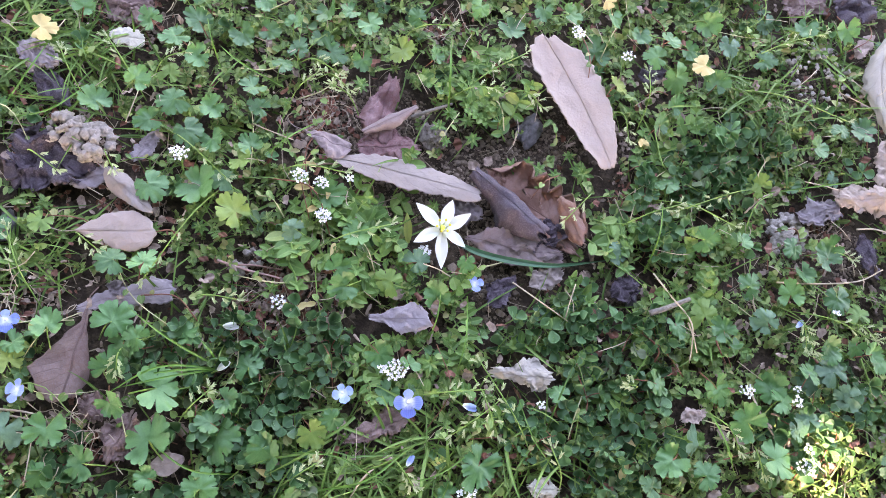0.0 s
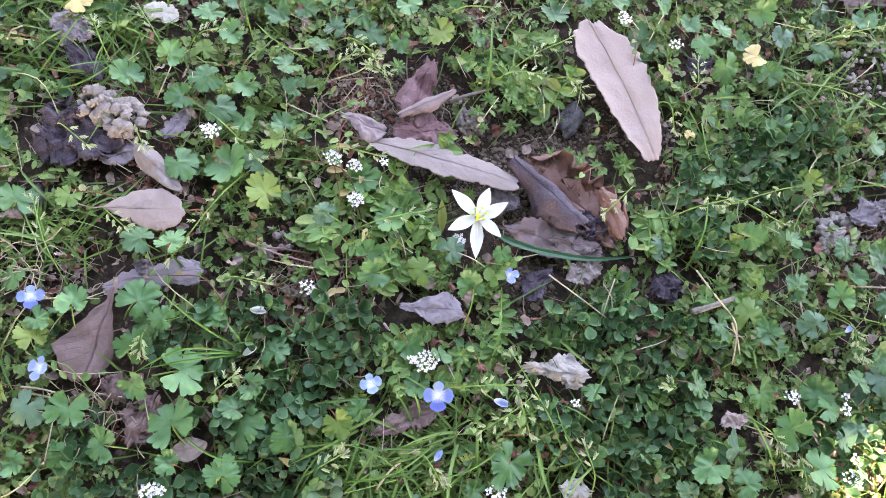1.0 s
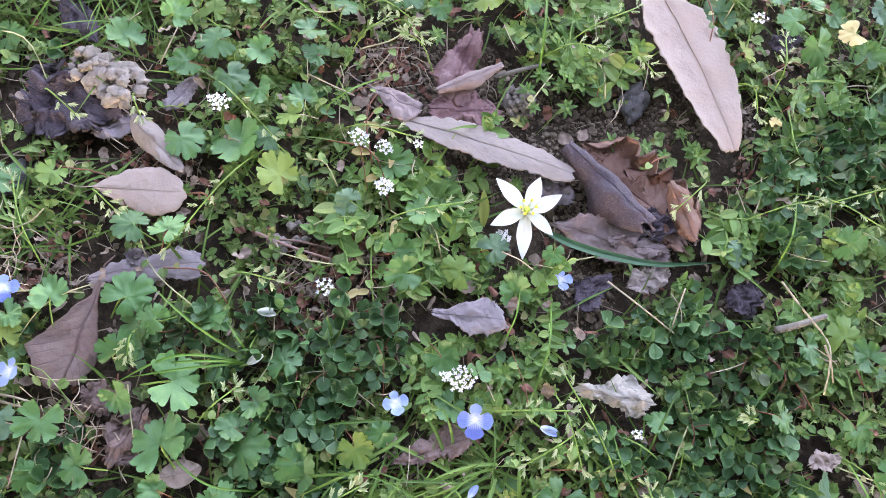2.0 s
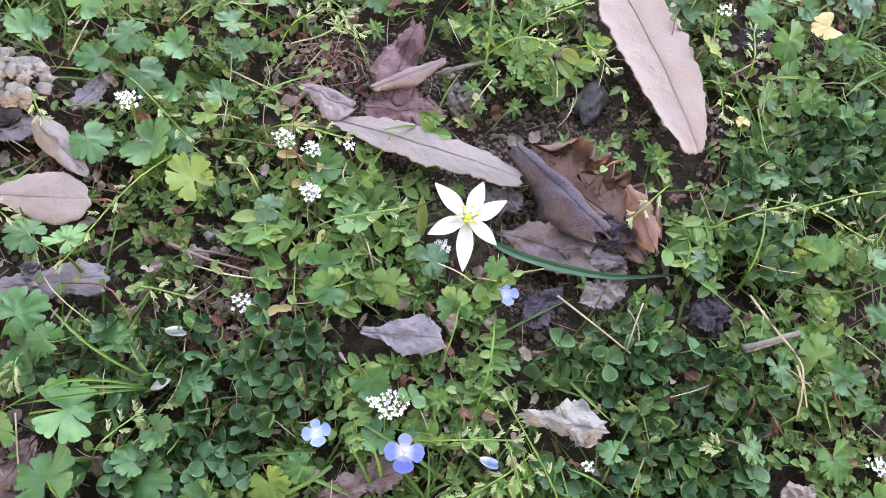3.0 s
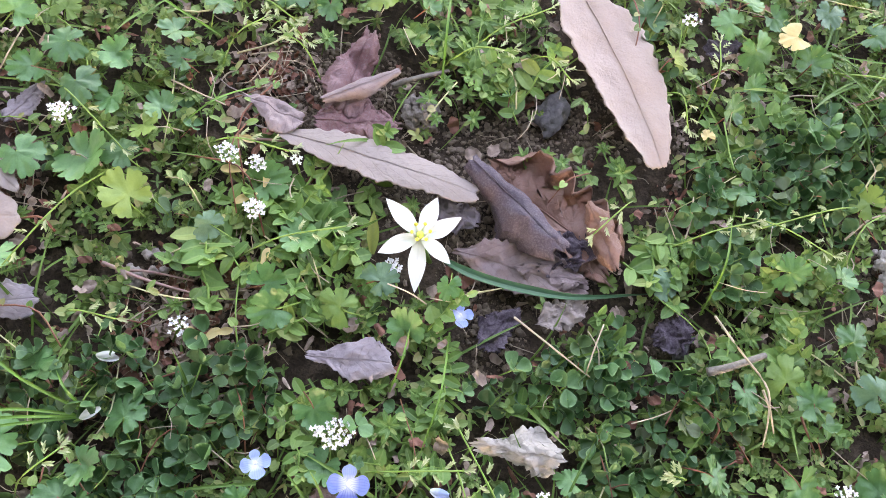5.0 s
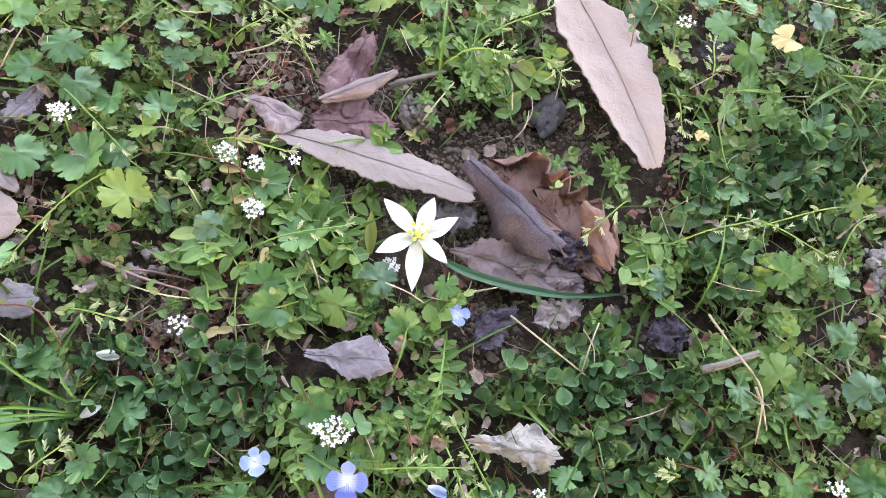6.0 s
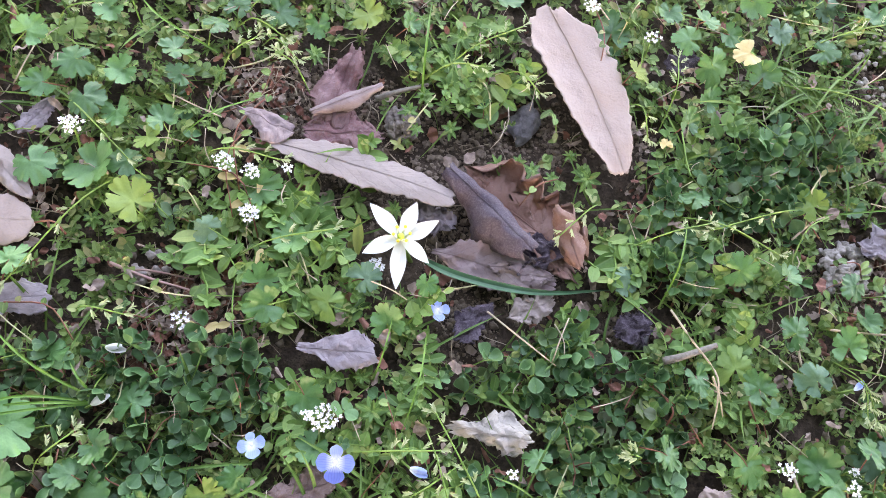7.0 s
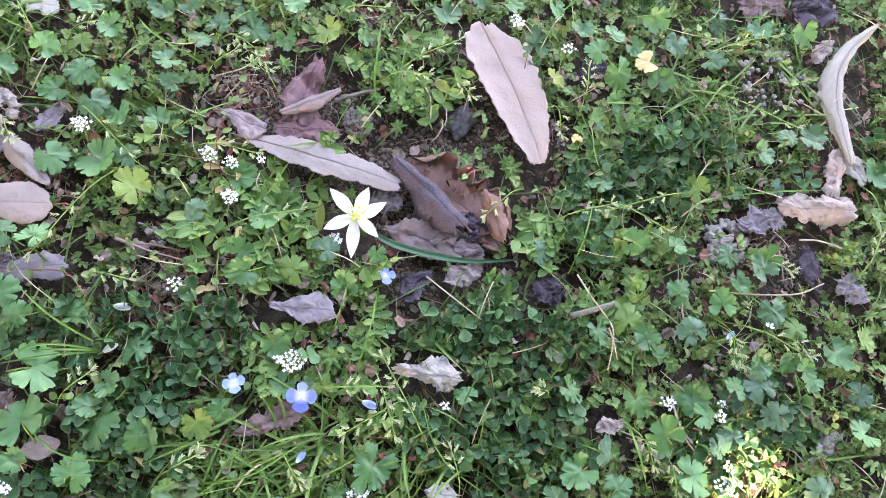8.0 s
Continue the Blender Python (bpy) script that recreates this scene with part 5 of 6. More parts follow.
ROOT = (-0.0065, 0.0713)
tuft = None
for tip, mid in (((-0.0483, 0.0836), (-0.0260, 0.0751)), ((-0.0443, 0.0476), (-0.0270, 0.0642)), ((-0.0412, 0.0520), (-0.0221, 0.0619)),
                 ((-0.0182, 0.0800), (-0.0108, 0.0753)), ((-0.0347, 0.0592), (-0.0187, 0.0655))):
    tuft = long_blade([(*ROOT, 0.004), (*mid, 0.018), (*tip, 0.014)], 0.0008, "tuft of long thin green grass blades", parent=tuft)
BLADES = [((-0.0511, 0.1966), (-0.0572, 0.2046), (-0.0666, 0.2219)), ((-0.0229, 0.1978), (-0.0414, 0.1973), (-0.0547, 0.2052)),
            ((0.0518, 0.2086), (0.0470, 0.2247), (0.0421, 0.2476)), ((-0.0038, 0.1860), (-0.0113, 0.1705), (-0.0199, 0.1588)),
            ((0.0706, 0.1058), (0.0707, 0.1142), (0.0696, 0.1272)), ((0.1569, 0.1633), (0.1569, 0.1780), (0.1575, 0.2002)),
            ((0.2103, 0.2216), (0.2373, 0.2310), (0.2634, 0.2437)), ((0.1836, 0.2790), (0.2017, 0.2749), (0.2136, 0.2795)),
            ((0.2805, 0.2566), (0.2832, 0.2461), (0.2925, 0.2385))]
BLADES += [((0.0818, 0.1293), (0.0844, 0.1085), (0.0846, 0.0876)),
            ((0.0736, 0.0440), (0.0485, 0.0504), (0.0273, 0.0469)), ((0.1038, 0.0723), (0.0877, 0.0545), (0.0705, 0.0455)),
            ((0.0134, 0.0345), (-0.0041, 0.0320), (-0.0274, 0.0405)), ((0.0441, 0.0363), (0.0613, 0.0453), (0.0750, 0.0621)),
            ((0.1392, 0.0659), (0.1216, 0.0769), (0.1106, 0.0950)), ((0.1982, 0.1103), (0.2015, 0.0973), (0.2095, 0.0864)),
            ((-0.1286, 0.1503), (-0.1202, 0.1653), (-0.1204, 0.1848)), ((-0.1224, 0.1470), (-0.1051, 0.1516), (-0.0975, 0.1703))]
for row in BLADES:
    long_blade([(*row[0], 0.006), (*row[1], 0.017), (*row[2], 0.012)], RNG.uniform(0.0005, 0.0009))


def seed_head(root, tip, seed, branches=7):
    """Meadow grass in flower: a thin stalk with short branches of pale spikelets."""
    rnd = random.Random(seed)
    rx, ry = root
    tx, ty = tip
    pts = spline([(0, 0, 0.002), ((tx - rx) * 0.45, (ty - ry) * 0.45, 0.017), (tx - rx, ty - ry, 0.016)], 12)
    ob = thing("grass_seed_head", Matrix.Translation((rx, ry, 0)), "thin green grass stalk with pale green spikelets", "grass", "flowering grass stalks")
    part("stalk", tube(pts, 0.00026, 5), [STEM], ob)
    g = Geo()
    prof = lambda u: max(0.1, math.sin(math.pi * (0.1 + 0.85 * u)))
    for b in range(branches):
        p = pts[11 - int(b * 0.85)]
        d = (pts[11] - pts[8]).normalized()
        yaw = math.atan2(d.y, d.x) + (0 if b == 0 else (0.75 if b % 2 else -0.75)) * rnd.uniform(0.6, 1.3)
        for q in range(3):
            r = 0.0009 * q + (0.0012 if b else 0)
            for side in (-1, 1):
                g.put(blade(0.0018, 0.0007, prof, 5, 3, fold=0.6, arch=0.1),
                      mat4(p.x + r * math.cos(yaw), p.y + r * math.sin(yaw), p.z + 0.0003 * q, yaw + side * rnd.uniform(0.2, 0.5), rnd.uniform(-0.1, 0.3), side * 0.4))
    part("panicle", g, [SPIKELET], ob, "pale green spikelets")


HEADS = [((-0.0676, 0.1639), (-0.0296, 0.1453)), ((-0.0297, 0.1509), (-0.0454, 0.0954)), ((-0.0150, 0.1586), (0.0160, 0.1633)), ((-0.0772, 0.1732), (-0.0978, 0.1905)),
         ((0.1735, 0.2700), (0.2406, 0.2674)), ((0.1807, 0.2826), (0.2236, 0.3131)), ((0.1506, 0.2001), (0.1913, 0.1947)), ((0.1382, 0.1789), (0.1642, 0.1966)),
         ((0.0508, 0.2162), (0.0780, 0.2470)), ((0.0479, 0.2167), (0.0700, 0.2250)), ((0.0887, 0.1010), (0.1065, 0.0751)), ((0.1285, 0.0676), (0.0926, 0.1016)),
         ((0.1400, 0.0594), (0.1289, 0.0767))]
HEADS += [((0.1081, 0.0921), (0.0888, 0.0703)), ((0.1953, 0.1119), (0.2084, 0.0960)), ((0.2253, 0.1674), (0.2621, 0.1615)), ((0.2223, 0.1693), (0.2359, 0.1485)),
          ((-0.0780, 0.1815), (-0.0650, 0.1954)), ((-0.1007, 0.1647), (-0.1131, 0.1788)), ((0.0102, 0.1271), (0.0411, 0.1468)), ((-0.0811, 0.0742), (-0.1017, 0.0999)),
          ((0.1620, 0.1099), (0.1561, 0.1099)), ((-0.0285, 0.0950), (-0.0084, 0.0978)), ((0.0676, 0.0806), (0.0977, 0.0912)), ((-0.0161, 0.0437), (-0.0065, 0.0615)),
          ((-0.0444, 0.0713), (-0.0418, 0.0591)), ((0.2086, 0.2245), (0.1648, 0.1940))]
HEADS += [((-0.0190, 0.1854), (-0.0096, 0.2041)), ((0.0140, 0.1956), (-0.0009, 0.2013)), ((-0.0227, 0.2122), (-0.0002, 0.2075)), ((0.0175, 0.2381), (0.0414, 0.2492)),
          ((0.0745, 0.2309), (0.0919, 0.2227)), ((0.1267, 0.1951), (0.1139, 0.1724))]
HEADS += [((0.2335, 0.1969), (0.2502, 0.1964)), ((0.2467, 0.1692), (0.2654, 0.1621)), ((0.2077, 0.1087), (0.2199, 0.0898)), ((0.2804, 0.1975), (0.2899, 0.2281)),
          ((0.0672, 0.0577), (0.0788, 0.0478)), ((0.0277, 0.0320), (0.0409, 0.0462)), ((-0.1143, 0.1354), (-0.0934, 0.1277)), ((-0.0818, 0.1077), (-0.0666, 0.1015)),
          ((0.1417, 0.2331), (0.1382, 0.2580)), ((0.1261, 0.2401), (0.1347, 0.2206)), ((-0.0111, 0.2089), (0.0069, 0.2012)), ((0.2258, 0.1670), (0.2326, 0.1482)),
          ((-0.0835, 0.1461), (-0.0730, 0.1346))]
for k, (root, tip) in enumerate(HEADS):
    seed_head(root, tip, k, 6 + k % 3)


def grass_mass():
    """Fine short blades over the plot, thick in the grassy patches."""
    g = Geo()
    kinds = []
    for k in range(10):
        L = RNG.uniform(0.014, 0.03)
        kinds.append(blade(L, RNG.uniform(0.0006, 0.0012), lambda u: max(0.06, min(1, (1 - u) * 2.5)), 7, 3, fold=0.35, arch=RNG.uniform(0.1, 0.6), bend=RNG.uniform(-0.25, 0.25)))
    for x, y in spots(12000):
        lush = inside(x, y, GRASSY)
        if RNG.random() > (0.9 if lush else 0.3) or inside(x, y, BARE) or covered(x, y) or (not lush and inside(x, y, DEBRIS, 0.8)):
            continue
        g.put(kinds[int(RNG.integers(10))], mat4(x, y, ground_z(x, y) + RNG.uniform(0, 0.006), RNG.uniform(0, 6.28), RNG.uniform(0.2, 0.8), RNG.uniform(-0.8, 0.8), RNG.uniform(0.7, 1.2)))
    for a, b, r in GRASSY:
        for k in range(int(r * 3200)):
            x, y = a + RNG.normal(0, r * 0.6), b + RNG.normal(0, r * 0.6)
            if not covered(x, y, 0.001):
                g.put(kinds[int(RNG.integers(10))], mat4(x, y, RNG.uniform(0, 0.009), RNG.uniform(0, 6.28), RNG.uniform(0.0, 0.6), RNG.uniform(-0.8, 0.8), RNG.uniform(0.8, 1.4)))
    thing("grass", Matrix(), "short fine yellow-green grass blades between the weeds", "grass", kind="stuff", data=g.mesh("grass", GRASS))


grass_mass()


# ---- low herbs: chickweed, speedwell foliage and bedstraw ----
def sprig_plan(seed, kind):
    """Where the leaves of one sprig sit: leaf kind and 4 x 4 matrix each, and the stem's points."""
    rnd = random.Random(seed)
    out = []
    if kind == "whorl":
        for tier in range(2):
            n = 7 - tier
            for k in range(n):
                out.append(("narrow", mat4(0, 0, 0.002 * tier, 6.283 * k / n + tier * 0.4 + rnd.uniform(-0.15, 0.15), 0.15 + 0.45 * tier, 0, (1 - 0.35 * tier) * rnd.uniform(0.85, 1.1))))
        return out, [(0, 0, 0.003), (0.001, 0, -0.003), (0.003, 0.001, -0.01)]
    p, yaw = Vector((0, 0, 0)), 0.0
    pts = [p.copy()]
    for k in range(4):
        yaw += rnd.uniform(-0.5, 0.5)
        p = p + Vector((math.cos(yaw), math.sin(yaw), rnd.uniform(-0.1, 0.25))) * rnd.uniform(0.0035, 0.0055)
        pts.append(p.copy())
        for side in (-1, 1):
            out.append((kind, mat4(p.x, p.y, p.z, yaw + side * rnd.uniform(0.8, 1.5), rnd.uniform(0.0, 0.5), rnd.uniform(-0.4, 0.4), rnd.uniform(0.75, 1.25) * (1.1 - 0.13 * k))))
    for k in range(3):
        out.append((kind, mat4(p.x, p.y, p.z + 0.0005, yaw + k * 2.1, 0.5, 0, 0.5)))
    return out, pts


def small_leaf(kind, seed):
    if kind == "narrow":
        return blade(0.0062, 0.0023, lambda u: max(0.08, math.sin(math.pi * (0.12 + 0.83 * u)) ** 0.8), 5, 3, fold=0.2, arch=0.15)
    if kind == "oval":
        return blade(0.006, 0.0036, lambda u: max(0.1, math.sin(math.pi * min(0.985, 0.1 + 0.89 * u)) ** 0.6), 6, 5, fold=0.2 + 0.1 * seed, arch=0.1, wave=0.06, seed=seed)
    return blade(0.0052, 0.0048, lambda u: max(0.1, math.sin(math.pi * min(0.985, 0.16 + 0.83 * u)) ** 0.75 * (1 + 0.1 * math.cos(20 * u))), 9, 5, fold=0.15 + 0.1 * seed, arch=0.15, wave=0.06, seed=seed)


SMALL = {k: [small_leaf(k, i) for i in range(3)] for k in ("narrow", "oval", "round")}
SMALL_MESH = {k: [g.mesh("small_leaf", HERB) for g in v] for k, v in SMALL.items()}
PLANS = {k: [sprig_plan(10 * i + len(k), k) for i in range(6)] for k in ("oval", "round", "whorl")}
TINY = {"narrow": blade(0.0062, 0.0023, lambda u: max(0.08, math.sin(math.pi * (0.12 + 0.83 * u))), 4, 3, fold=0.2, arch=0.15),
        "oval": blade(0.006, 0.0034, lambda u: max(0.1, math.sin(math.pi * (0.1 + 0.85 * u)) ** 0.7), 5, 3, fold=0.35, arch=0.15),
        "round": blade(0.0052, 0.0048, lambda u: max(0.1, math.sin(math.pi * (0.16 + 0.8 * u)) ** 0.7), 5, 3, fold=0.3, arch=0.2)}
KINDS = {}
for k, plans in PLANS.items():
    KINDS[k] = []
    for leaves, pts in plans:
        g = Geo()
        for q, (leaf_kind, m) in enumerate(leaves):
            g.put(TINY[leaf_kind], m)
        KINDS[k].append(g.put(tube(pts, 0.0004, 3, 1), np.eye(4)))
STEMS = {k: [tube(pts, 0.0004, 4).mesh("stem", STEM) for _, pts in plans] for k, plans in PLANS.items()}
LABELS = {"oval": "small chickweed sprig with oval yellow-green leaves", "round": "small speedwell sprig with rounded green leaves", "whorl": "small bedstraw whorl of narrow bright green leaves"}
NAMES = {"oval": "chickweed_sprig", "round": "speedwell_sprig", "whorl": "bedstraw_sprig"}


def sprig(kind, x, y, z, size=1.0, yaw=None):
    k = int(RNG.integers(6))
    ob = thing(NAMES[kind], Matrix(mat4(x, y, z, RNG.uniform(0, 6.28) if yaw is None else yaw, RNG.normal(0, 0.2), RNG.normal(0, 0.2), size).tolist()), LABELS[kind], "plant", NAMES[kind] + "s")
    leaves, _ = PLANS[kind][k]
    for q, (leaf_kind, m) in enumerate(leaves):
        part("leaf", SMALL_MESH[leaf_kind][q % 3], [], ob).matrix_basis = Matrix(m.tolist())
    part("stem", STEMS[kind][k], [], ob)


for x, y in ((0.0524, 0.2102), (0.0660, 0.2013), (0.0539, 0.1965), (0.0990, 0.1968), (0.1067, 0.1965), (0.1108, 0.2079), (0.0569, 0.1640), (-0.0516, 0.1180), (-0.0964, 0.1142), (0.0667, 0.1055),
             (0.0774, 0.0977), (0.0543, 0.2236), (0.0608, 0.2092), (0.0933, 0.1983), (0.0330, 0.2220), (0.0415, 0.2407), (0.0095, 0.2104), (0.1039, 0.0993), (0.2458, 0.2762), (0.0020, 0.1081),
             (0.0569, 0.1014), (0.0617, 0.1102), (0.0493, 0.0943), (0.2565, 0.2604), (0.1167, 0.2034), (0.0492, 0.2022), (0.0665, 0.2188), (0.0861, 0.1944), (-0.0346, 0.1243), (-0.0196, 0.1910)):
    sprig("whorl", x, y, 0.006, RNG.uniform(0.5, 0.8))
for x, y in ((0.0233, 0.1565), (0.0305, 0.1534), (0.0206, 0.1488), (0.0241, 0.1622), (0.0077, 0.1500), (0.0032, 0.1525), (-0.0021, 0.1348), (0.0042, 0.1303), (0.0084, 0.1638), (0.1260, 0.1722),
             (0.1295, 0.1817), (0.1392, 0.1877), (0.1372, 0.1702), (0.0395, 0.1443), (0.0584, 0.2344), (0.0604, 0.2542), (0.0795, 0.2159), (0.0806, 0.2058)):
    sprig("oval", x, y, 0.005, RNG.uniform(0.8, 1.25))

for x, y in ((0.0236, 0.1547), (0.0210, 0.1497), (0.0043, 0.1447), (0.0152, 0.1377), (0.0261, 0.1598), (0.0025, 0.1358), (0.0364, 0.1505), (-0.0008, 0.1311), (0.0303, 0.1471), (0.0384, 0.1643)):
    sprig("oval", x, y, 0.004, RNG.uniform(1.0, 1.35))


def withered(x, y, yaw, length):
    """A small spoon-shaped leaf that has turned yellow."""
    prof = lambda u: max(0.12, (0.2 + 0.8 * min(1, u * 1.6)) * math.sqrt(max(0.0, 1 - max(0, (u - 0.6) / 0.4) ** 2)))
    g = blade(length, length * 0.42, prof, 11, 5, fold=0.25, arch=0.12, wave=0.08, blunt=True)
    thing("withered_leaf", Matrix(mat4(x, y, 0.009, yaw, 0.1, 0.1).tolist()), "small spoon-shaped leaf turned ochre yellow", "leaf", "yellowed leaves", data=g.mesh("withered_leaf", YELLOW))


for k, (x, y) in enumerate(((-0.0032, 0.1650), (0.0119, 0.1517), (0.0050, 0.1549), (0.0246, 0.1478), (0.0160, 0.1039), (0.0140, 0.0971), (0.0108, 0.1491), (0.0231, 0.1251), (0.0141, 0.1003), (0.1663, 0.0870),
                            (0.1645, 0.0807), (0.0190, 0.0382), (0.0209, 0.1279), (0.2315, 0.0952))):
    withered(x, y, k * 1.7, RNG.uniform(0.006, 0.0095))

mass = Geo()
count = 0
for x, y in spots(16500):
    yaw = RNG.uniform(0, 6.28)
    fx, fy = x + 0.013 * math.cos(yaw), y + 0.013 * math.sin(yaw)
    if covered(x, y, 0.002) or covered(fx, fy, 0.002):
        continue
    bare = inside(x, y, BARE, 1.05) or inside(fx, fy, BARE, 1.05)
    deb = inside(x, y, DEBRIS) or inside(fx, fy, DEBRIS)
    if (bare and RNG.random() < 0.95) or (deb and RNG.random() < 0.9) or (inside(x, y, CLOVERS) and RNG.random() < 0.65):
        continue
    kind = ("oval", "round", "round", "whorl")[int(RNG.integers(4))]
    z = 0.001 + RNG.uniform(-0.003, 0.004)
    if count < 150 and 0.02 < x < 0.2 and 0.08 < y < 0.24 and RNG.random() < 0.3:
        sprig(kind, x, y, z + 0.004, RNG.uniform(0.6, 1.0), yaw)
        count += 1
    else:
        mass.put(KINDS[kind][int(RNG.integers(6))], mat4(x, y, z, yaw, RNG.normal(0, 0.5), RNG.normal(0, 0.5), RNG.uniform(0.26, 0.68)))
bits_small = []
for k in range(8):
    g = Geo()
    for q in range(4):
        g.put(TINY[("round", "oval", "narrow")[k % 3]], mat4(0, 0, 0.0004 * q, q * 1.57 + RNG.uniform(-0.4, 0.4), RNG.uniform(0.0, 0.6), RNG.uniform(-0.3, 0.3), RNG.uniform(0.7, 1.1)))
    bits_small.append(g)
for x, y in spots(9000):
    if covered(x, y, 0.001) or (inside(x, y, BARE) and RNG.random() < 0.93) or (inside(x, y, DEBRIS) and RNG.random() < 0.7):
        continue
    mass.put(bits_small[int(RNG.integers(8))], mat4(x, y, RNG.uniform(-0.001, 0.007), RNG.uniform(0, 6.28), RNG.normal(0, 0.4), RNG.normal(0, 0.4), RNG.uniform(0.3, 0.75)))
for x, y in spots(520):
    # creeping stems with a few leaves along them
    yaw, length = RNG.uniform(0, 6.28), RNG.uniform(0.012, 0.04)
    if covered(x, y, 0.004):
        continue
    bow, z0, z1 = RNG.uniform(-0.25, 0.25), RNG.uniform(0.004, 0.011), RNG.uniform(0.008, 0.014)
    side = (-math.sin(yaw) * bow * length, math.cos(yaw) * bow * length)
    tip = (x + math.cos(yaw) * length, y + math.sin(yaw) * length)
    run = spline([(x, y, z0), ((x + tip[0]) / 2 + side[0], (y + tip[1]) / 2 + side[1], z1), (*tip, z0)], 8)
    mass.put(tube(run, RNG.uniform(0.0002, 0.00034), 4, int(RNG.integers(1, 4))), np.eye(4))
    for p in run[1:]:
        if RNG.random() < 0.55:
            mass.put(TINY[("round", "oval")[int(RNG.integers(2))]], mat4(p.x, p.y, p.z, RNG.uniform(0, 6.28), RNG.uniform(-0.1, 0.5), RNG.uniform(-0.4, 0.4), RNG.uniform(0.35, 0.8)))
thing("low_herbs", Matrix(), "mat of tiny green and yellow-green weeds over the soil", "weeds", kind="stuff", data=mass.mesh("low_herbs", HERB_MASS, STEM, STEM_RED, STEM_PALE))


# ---- litter: straw, flakes and soil crumbs ----
def litter():
    straw, flake, red, crumb = Geo(), Geo(), Geo(), Geo()
    bits = []
    for k in range(8):
        L = RNG.uniform(0.005, 0.019)
        bits.append(tube(spline([(0, 0, 0), (L * 0.5, RNG.uniform(-0.1, 0.1) * L, RNG.uniform(0, 0.1) * L), (L, RNG.uniform(-0.15, 0.15) * L, 0)], 6), RNG.uniform(0.00011, 0.0003), 4))
    flakes = [blade(0.005, RNG.uniform(0.0014, 0.0042), lambda u, k=k: (0.25 + 0.75 * math.sin(math.pi * (0.08 + 0.84 * u)) ** 0.6) * (1 + 0.5 * noise.noise((4 * u, 3.3 * k, 0.5))), 8, 5, fold=RNG.uniform(-0.6, 0.6),
                    arch=RNG.uniform(-0.4, 0.4), bend=RNG.uniform(-0.3, 0.3), wave=0.35, seed=k) for k in range(10)]
    crumbs = [lump(0.0011, 5 + k, 0.5, 0.8, 5, 7) for k in range(6)]
    for x, y in spots(9000):
        deb = inside(x, y, DEBRIS)
        bare = inside(x, y, BARE)
        z = ground_z(x, y)
        if RNG.random() < (0.45 if deb else 0.2 if bare else 0.25):
            straw.put(bits[int(RNG.integers(8))], mat4(x, y, z + 0.0012 + RNG.uniform(0, 0.006 if deb else 0.003), RNG.uniform(0, 6.28), RNG.normal(0, 0.15), 0, RNG.uniform(0.5, 1.1)))
        if RNG.random() < (0.55 if deb else 0.4 if bare else 0.6):
            (red if RNG.random() < 0.4 else flake).put(flakes[int(RNG.integers(10))], mat4(x, y, z + 0.001 + RNG.uniform(0, 0.003 if bare or deb else 0.011), RNG.uniform(0, 6.28), RNG.normal(0, 0.4), RNG.normal(0, 0.4), RNG.uniform(0.4, 1.2)))
    for a, b, r in DEBRIS:
        for k in range(int(r * 9500)):
            x, y = a + RNG.normal(0, r * 0.55), b + RNG.normal(0, r * 0.55)
            z = ground_z(x, y)
            if k % 7 == 0:
                straw.put(bits[int(RNG.integers(8))], mat4(x, y, z + RNG.uniform(0.001, 0.007), RNG.uniform(0, 6.28), RNG.normal(0, 0.2), 0, RNG.uniform(0.4, 1.0)))
            (red if RNG.random() < 0.5 else flake).put(flakes[int(RNG.integers(10))], mat4(x, y, z + RNG.uniform(0.001, 0.005), RNG.uniform(0, 6.28), RNG.normal(0, 0.5), RNG.normal(0, 0.5), RNG.uniform(0.25, 0.8)))
    for x, y in spots(1000):
        if not covered(x, y, 0.004):
            straw.put(bits[int(RNG.integers(8))], mat4(x, y, RNG.uniform(0.007, 0.013), RNG.uniform(0, 6.28), RNG.normal(0, 0.2), 0, RNG.uniform(0.5, 1.2)))
    # pale crumbs lift the open patches; elsewhere the soil keeps its shade-dark base
    for a, b, r in BARE:
        for k in range(int(r * r * 3.2e6)):
            d, t = r * 1.1 * math.sqrt(RNG.random()), RNG.uniform(0, 6.28)
            x, y = a + d * math.cos(t), b + d * math.sin(t)
            crumb.put(crumbs[int(RNG.integers(6))], mat4(x, y, ground_z(x, y) + 0.0002, RNG.uniform(0, 6.28), 0, 0, 0.12 + 0.8 * RNG.random() ** 4))
    for x, y in spots(16000):
        if inside(x, y, BARE, 1.2) or RNG.random() < 0.15:
            crumb.put(crumbs[int(RNG.integers(6))], mat4(x, y, ground_z(x, y) + 0.0002, RNG.uniform(0, 6.28), 0, 0, RNG.uniform(0.3, 1.5)))
    thing("straw_litter", Matrix(), "scattered dry brown straw and broken stalks on the soil", "litter", kind="stuff", data=straw.mesh("straw_litter", STRAW))
    thing("leaf_flakes", Matrix(), "broken brown dead leaf flakes on the soil", "litter", kind="stuff", data=flake.mesh("leaf_flakes", FLAKE))
    thing("red_leaf_flakes", Matrix(), "reddish-brown leaf flakes on the soil", "litter", kind="stuff", data=red.mesh("red_leaf_flakes", FLAKE_RED))
    thing("soil_crumbs", Matrix(), "loose brown soil crumbs", "soil", kind="stuff", data=crumb.mesh("soil_crumbs", CRUMB))


litter()


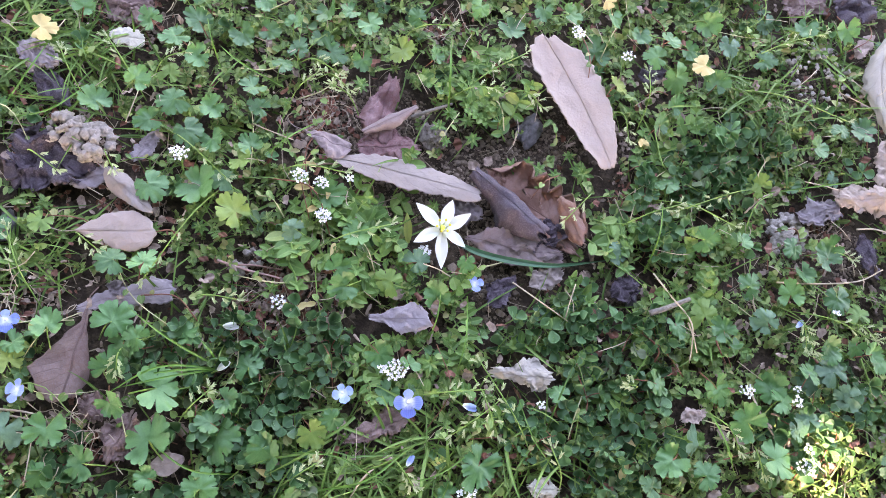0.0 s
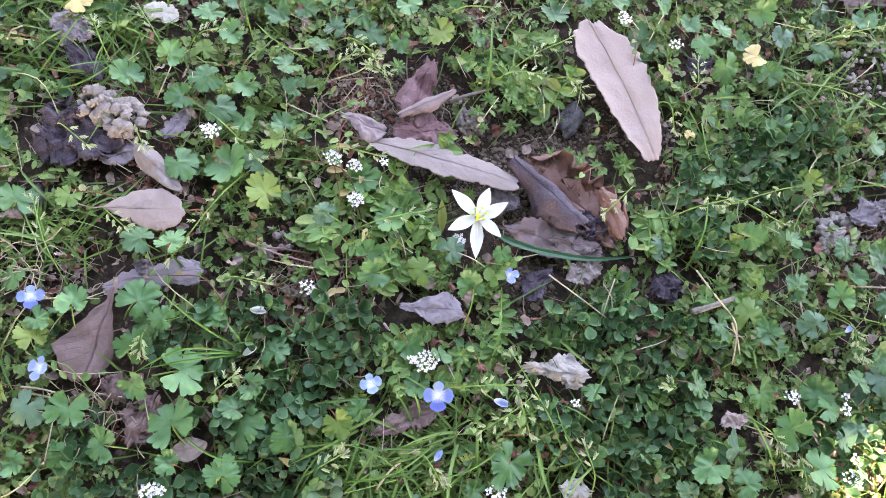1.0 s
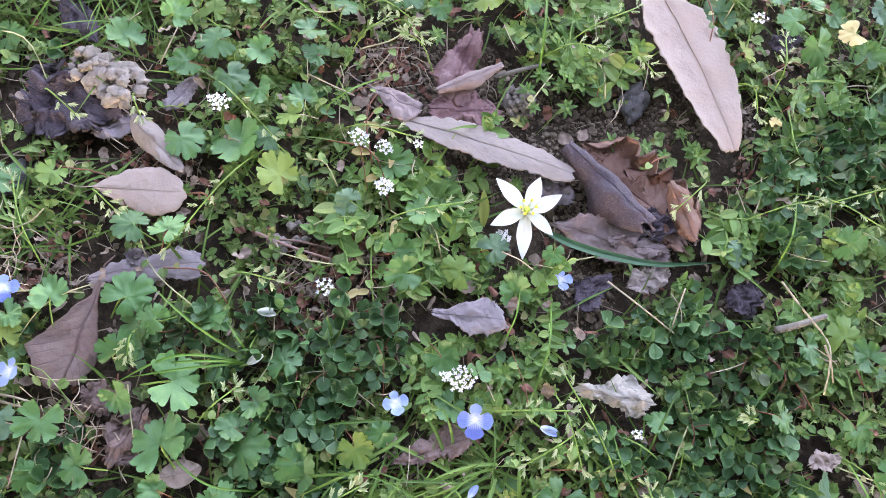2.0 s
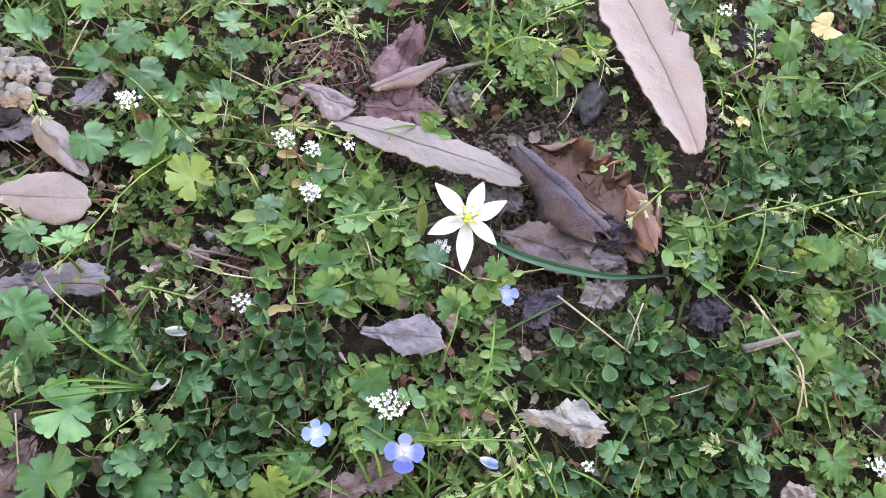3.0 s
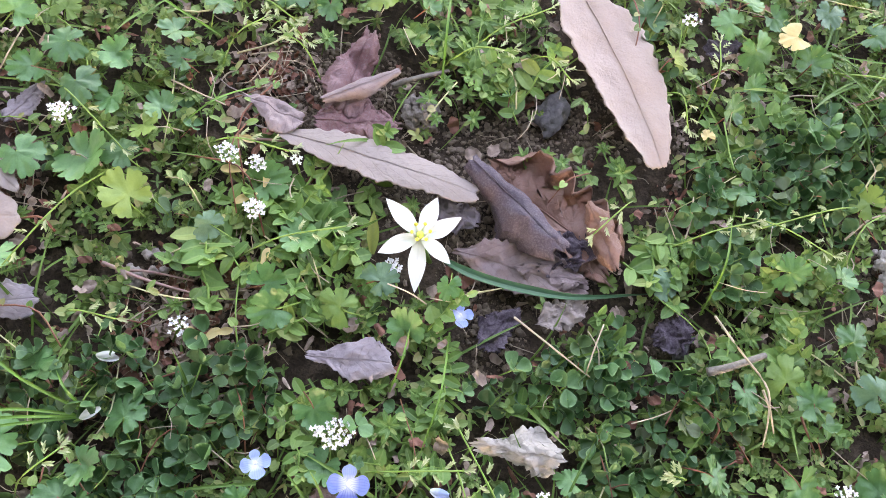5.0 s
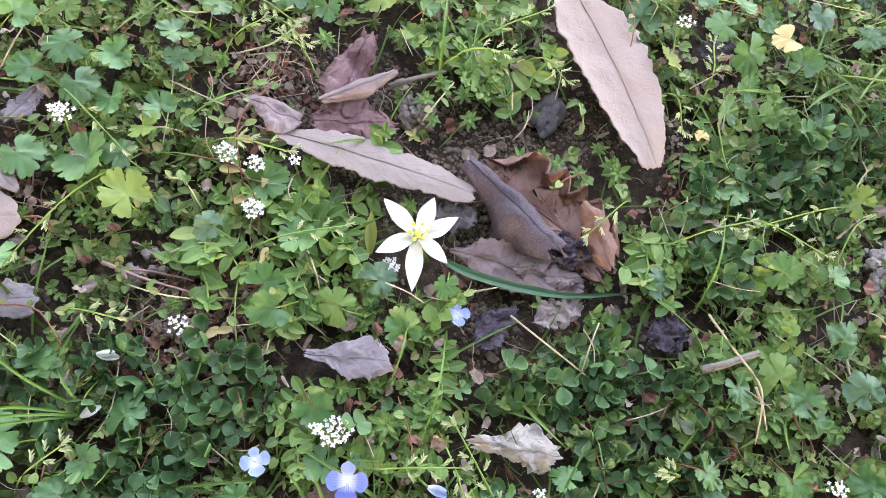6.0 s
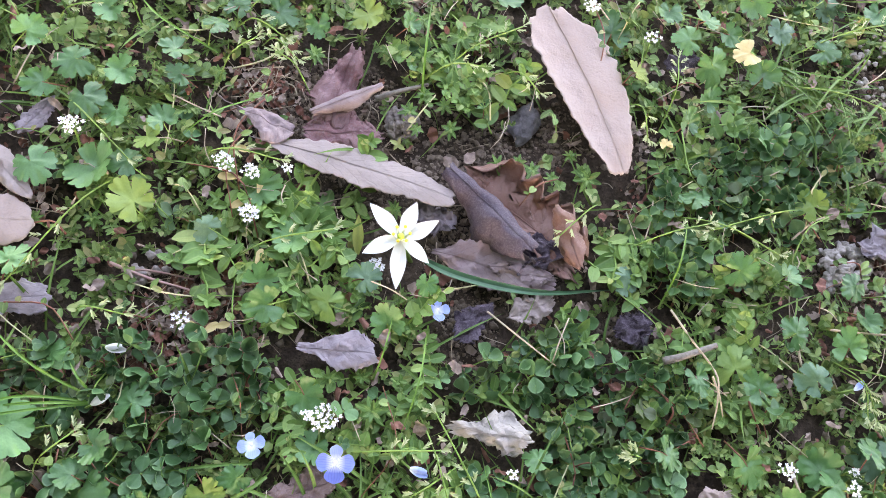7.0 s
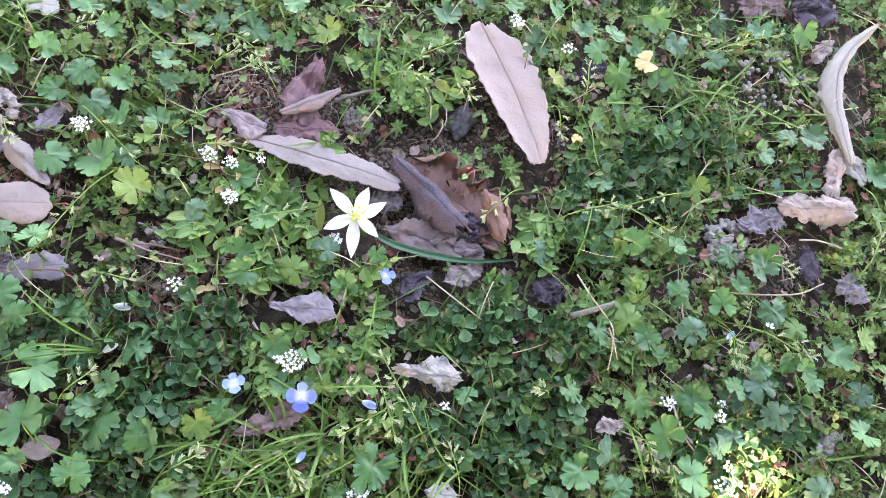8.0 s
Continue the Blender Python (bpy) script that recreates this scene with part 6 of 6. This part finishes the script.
# ---- the unseen tree whose crown shades the plot and lets one fleck of sun through ----
def shade_tree():
    patch = Vector((0.2530, 0.0890, 0.012))
    aim = Vector((0.09, 0.15, 0.0)) + SUN_DIR * 1.85
    root = Vector((aim.x + 0.3, aim.y - 0.5, 0.0))
    ob = thing("tree", Matrix.Translation(root), "unseen small leafy tree added beside the plot, its crown shading it", "tree")
    g = tube(spline([(0, 0, -0.05), (-0.03, 0.02, 0.6), (-0.1, -0.1, 1.3), aim - root + Vector((0, 0, 0.35))], 14), [0.07 - 0.0042 * i for i in range(14)], 10)
    limbs = []
    for k in range(9):
        a = k * 2.4
        tip = aim - root + Vector((1.4 * math.cos(a), 1.2 * math.sin(a), 0.3 * math.sin(k * 1.9)))
        limbs.append(tip)
        base = Vector((-0.08, -0.08, 1.0 + 0.06 * k))
        pts = spline([base, (base + tip) / 2 + Vector((0, 0, 0.1)), tip], 8)
        clear = [((p + root - patch) - SUN_DIR * (p + root - patch).dot(SUN_DIR)).length for p in pts]
        if min(clear) > 0.05:
            g.put(tube(pts, [0.022 - 0.0023 * i for i in range(8)], 6), np.eye(4))
    part("trunk", g, [BARK], ob)
    leaf = blade(0.1, 0.068, lambda u: max(0.05, math.sin(math.pi * (0.04 + 0.93 * u)) ** 0.8), 5, 3, fold=0.25, arch=0.2)
    centred = Geo().put(leaf, mat4(-0.048, 0, 0.008))
    crown = Geo()
    n = 0
    while n < 12000:
        d = Vector((RNG.normal(), RNG.normal(), RNG.normal())).normalized() * (RNG.random() ** 0.4)
        p = Vector((d.x * 1.9, d.y * 1.6, d.z * 0.85))
        if noise.noise(p * 2.2) < -0.32 and p.length > 1.3:
            continue
        p = p + aim
        rel = p - patch
        off = (rel - SUN_DIR * rel.dot(SUN_DIR))
        n += 1
        small = off.length < 0.15
        if off.length < (0.0315 + 0.005 * math.sin(3 * math.atan2(off.y, off.x)) if small else 0):
            continue
        q = p - root
        crown.put(centred, mat4(q.x, q.y, q.z, RNG.uniform(0, 6.28), RNG.uniform(-0.7, 0.5), RNG.uniform(-0.7, 0.7), 0.42 if small else RNG.uniform(0.8, 1.3)))
        if small:
            for _ in range(3):
                w = q + Vector((RNG.normal(), RNG.normal(), RNG.normal())) * 0.012
                crown.put(centred, mat4(w.x, w.y, w.z, RNG.uniform(0, 6.28), RNG.uniform(-0.7, 0.5), RNG.uniform(-0.7, 0.7), 0.42))
    side_a = SUN_DIR.orthogonal().normalized()
    side_b = SUN_DIR.cross(side_a)
    heart = patch + SUN_DIR * (aim - patch).dot(SUN_DIR)
    for k in range(5200):
        t, r = RNG.uniform(0, 6.283), RNG.uniform(0.0325, 0.2)
        q = heart + (side_a * math.cos(t) + side_b * math.sin(t)) * r + SUN_DIR * RNG.uniform(-0.45, 0.45) - root
        crown.put(centred, mat4(q.x, q.y, q.z, RNG.uniform(0, 6.28), RNG.uniform(-0.7, 0.5), RNG.uniform(-0.7, 0.7), 0.36))
    for k in range(3000):
        p = aim + Vector((RNG.normal(0, 0.4), RNG.normal(0, 0.4), RNG.normal(0, 0.3)))
        rel = p - patch
        off = (rel - SUN_DIR * rel.dot(SUN_DIR)).length
        if off > 0.1:
            q = p - root
            crown.put(centred, mat4(q.x, q.y, q.z, RNG.uniform(0, 6.28), RNG.uniform(-0.7, 0.5), RNG.uniform(-0.7, 0.7), RNG.uniform(0.7, 1.1)))
    part("crown", crown, [TREE_LEAF], ob, "dense green leaves")
    # added copies, unseen, block sky light round the plot except away from the sun
    for k in (1, 4, 5):
        a = SUN_AZ + k * math.pi / 3
        r = 2.5 + 0.25 * (k % 2)
        other = copy_thing(ob, Matrix.Translation((0.1 + r * math.cos(a), 0.15 + r * math.sin(a), 0)) @ Matrix.Rotation(k * 1.9, 4, "Z"))
        tagged(other, group="trees round the plot")
    tagged(ob, group="trees round the plot")


shade_tree()
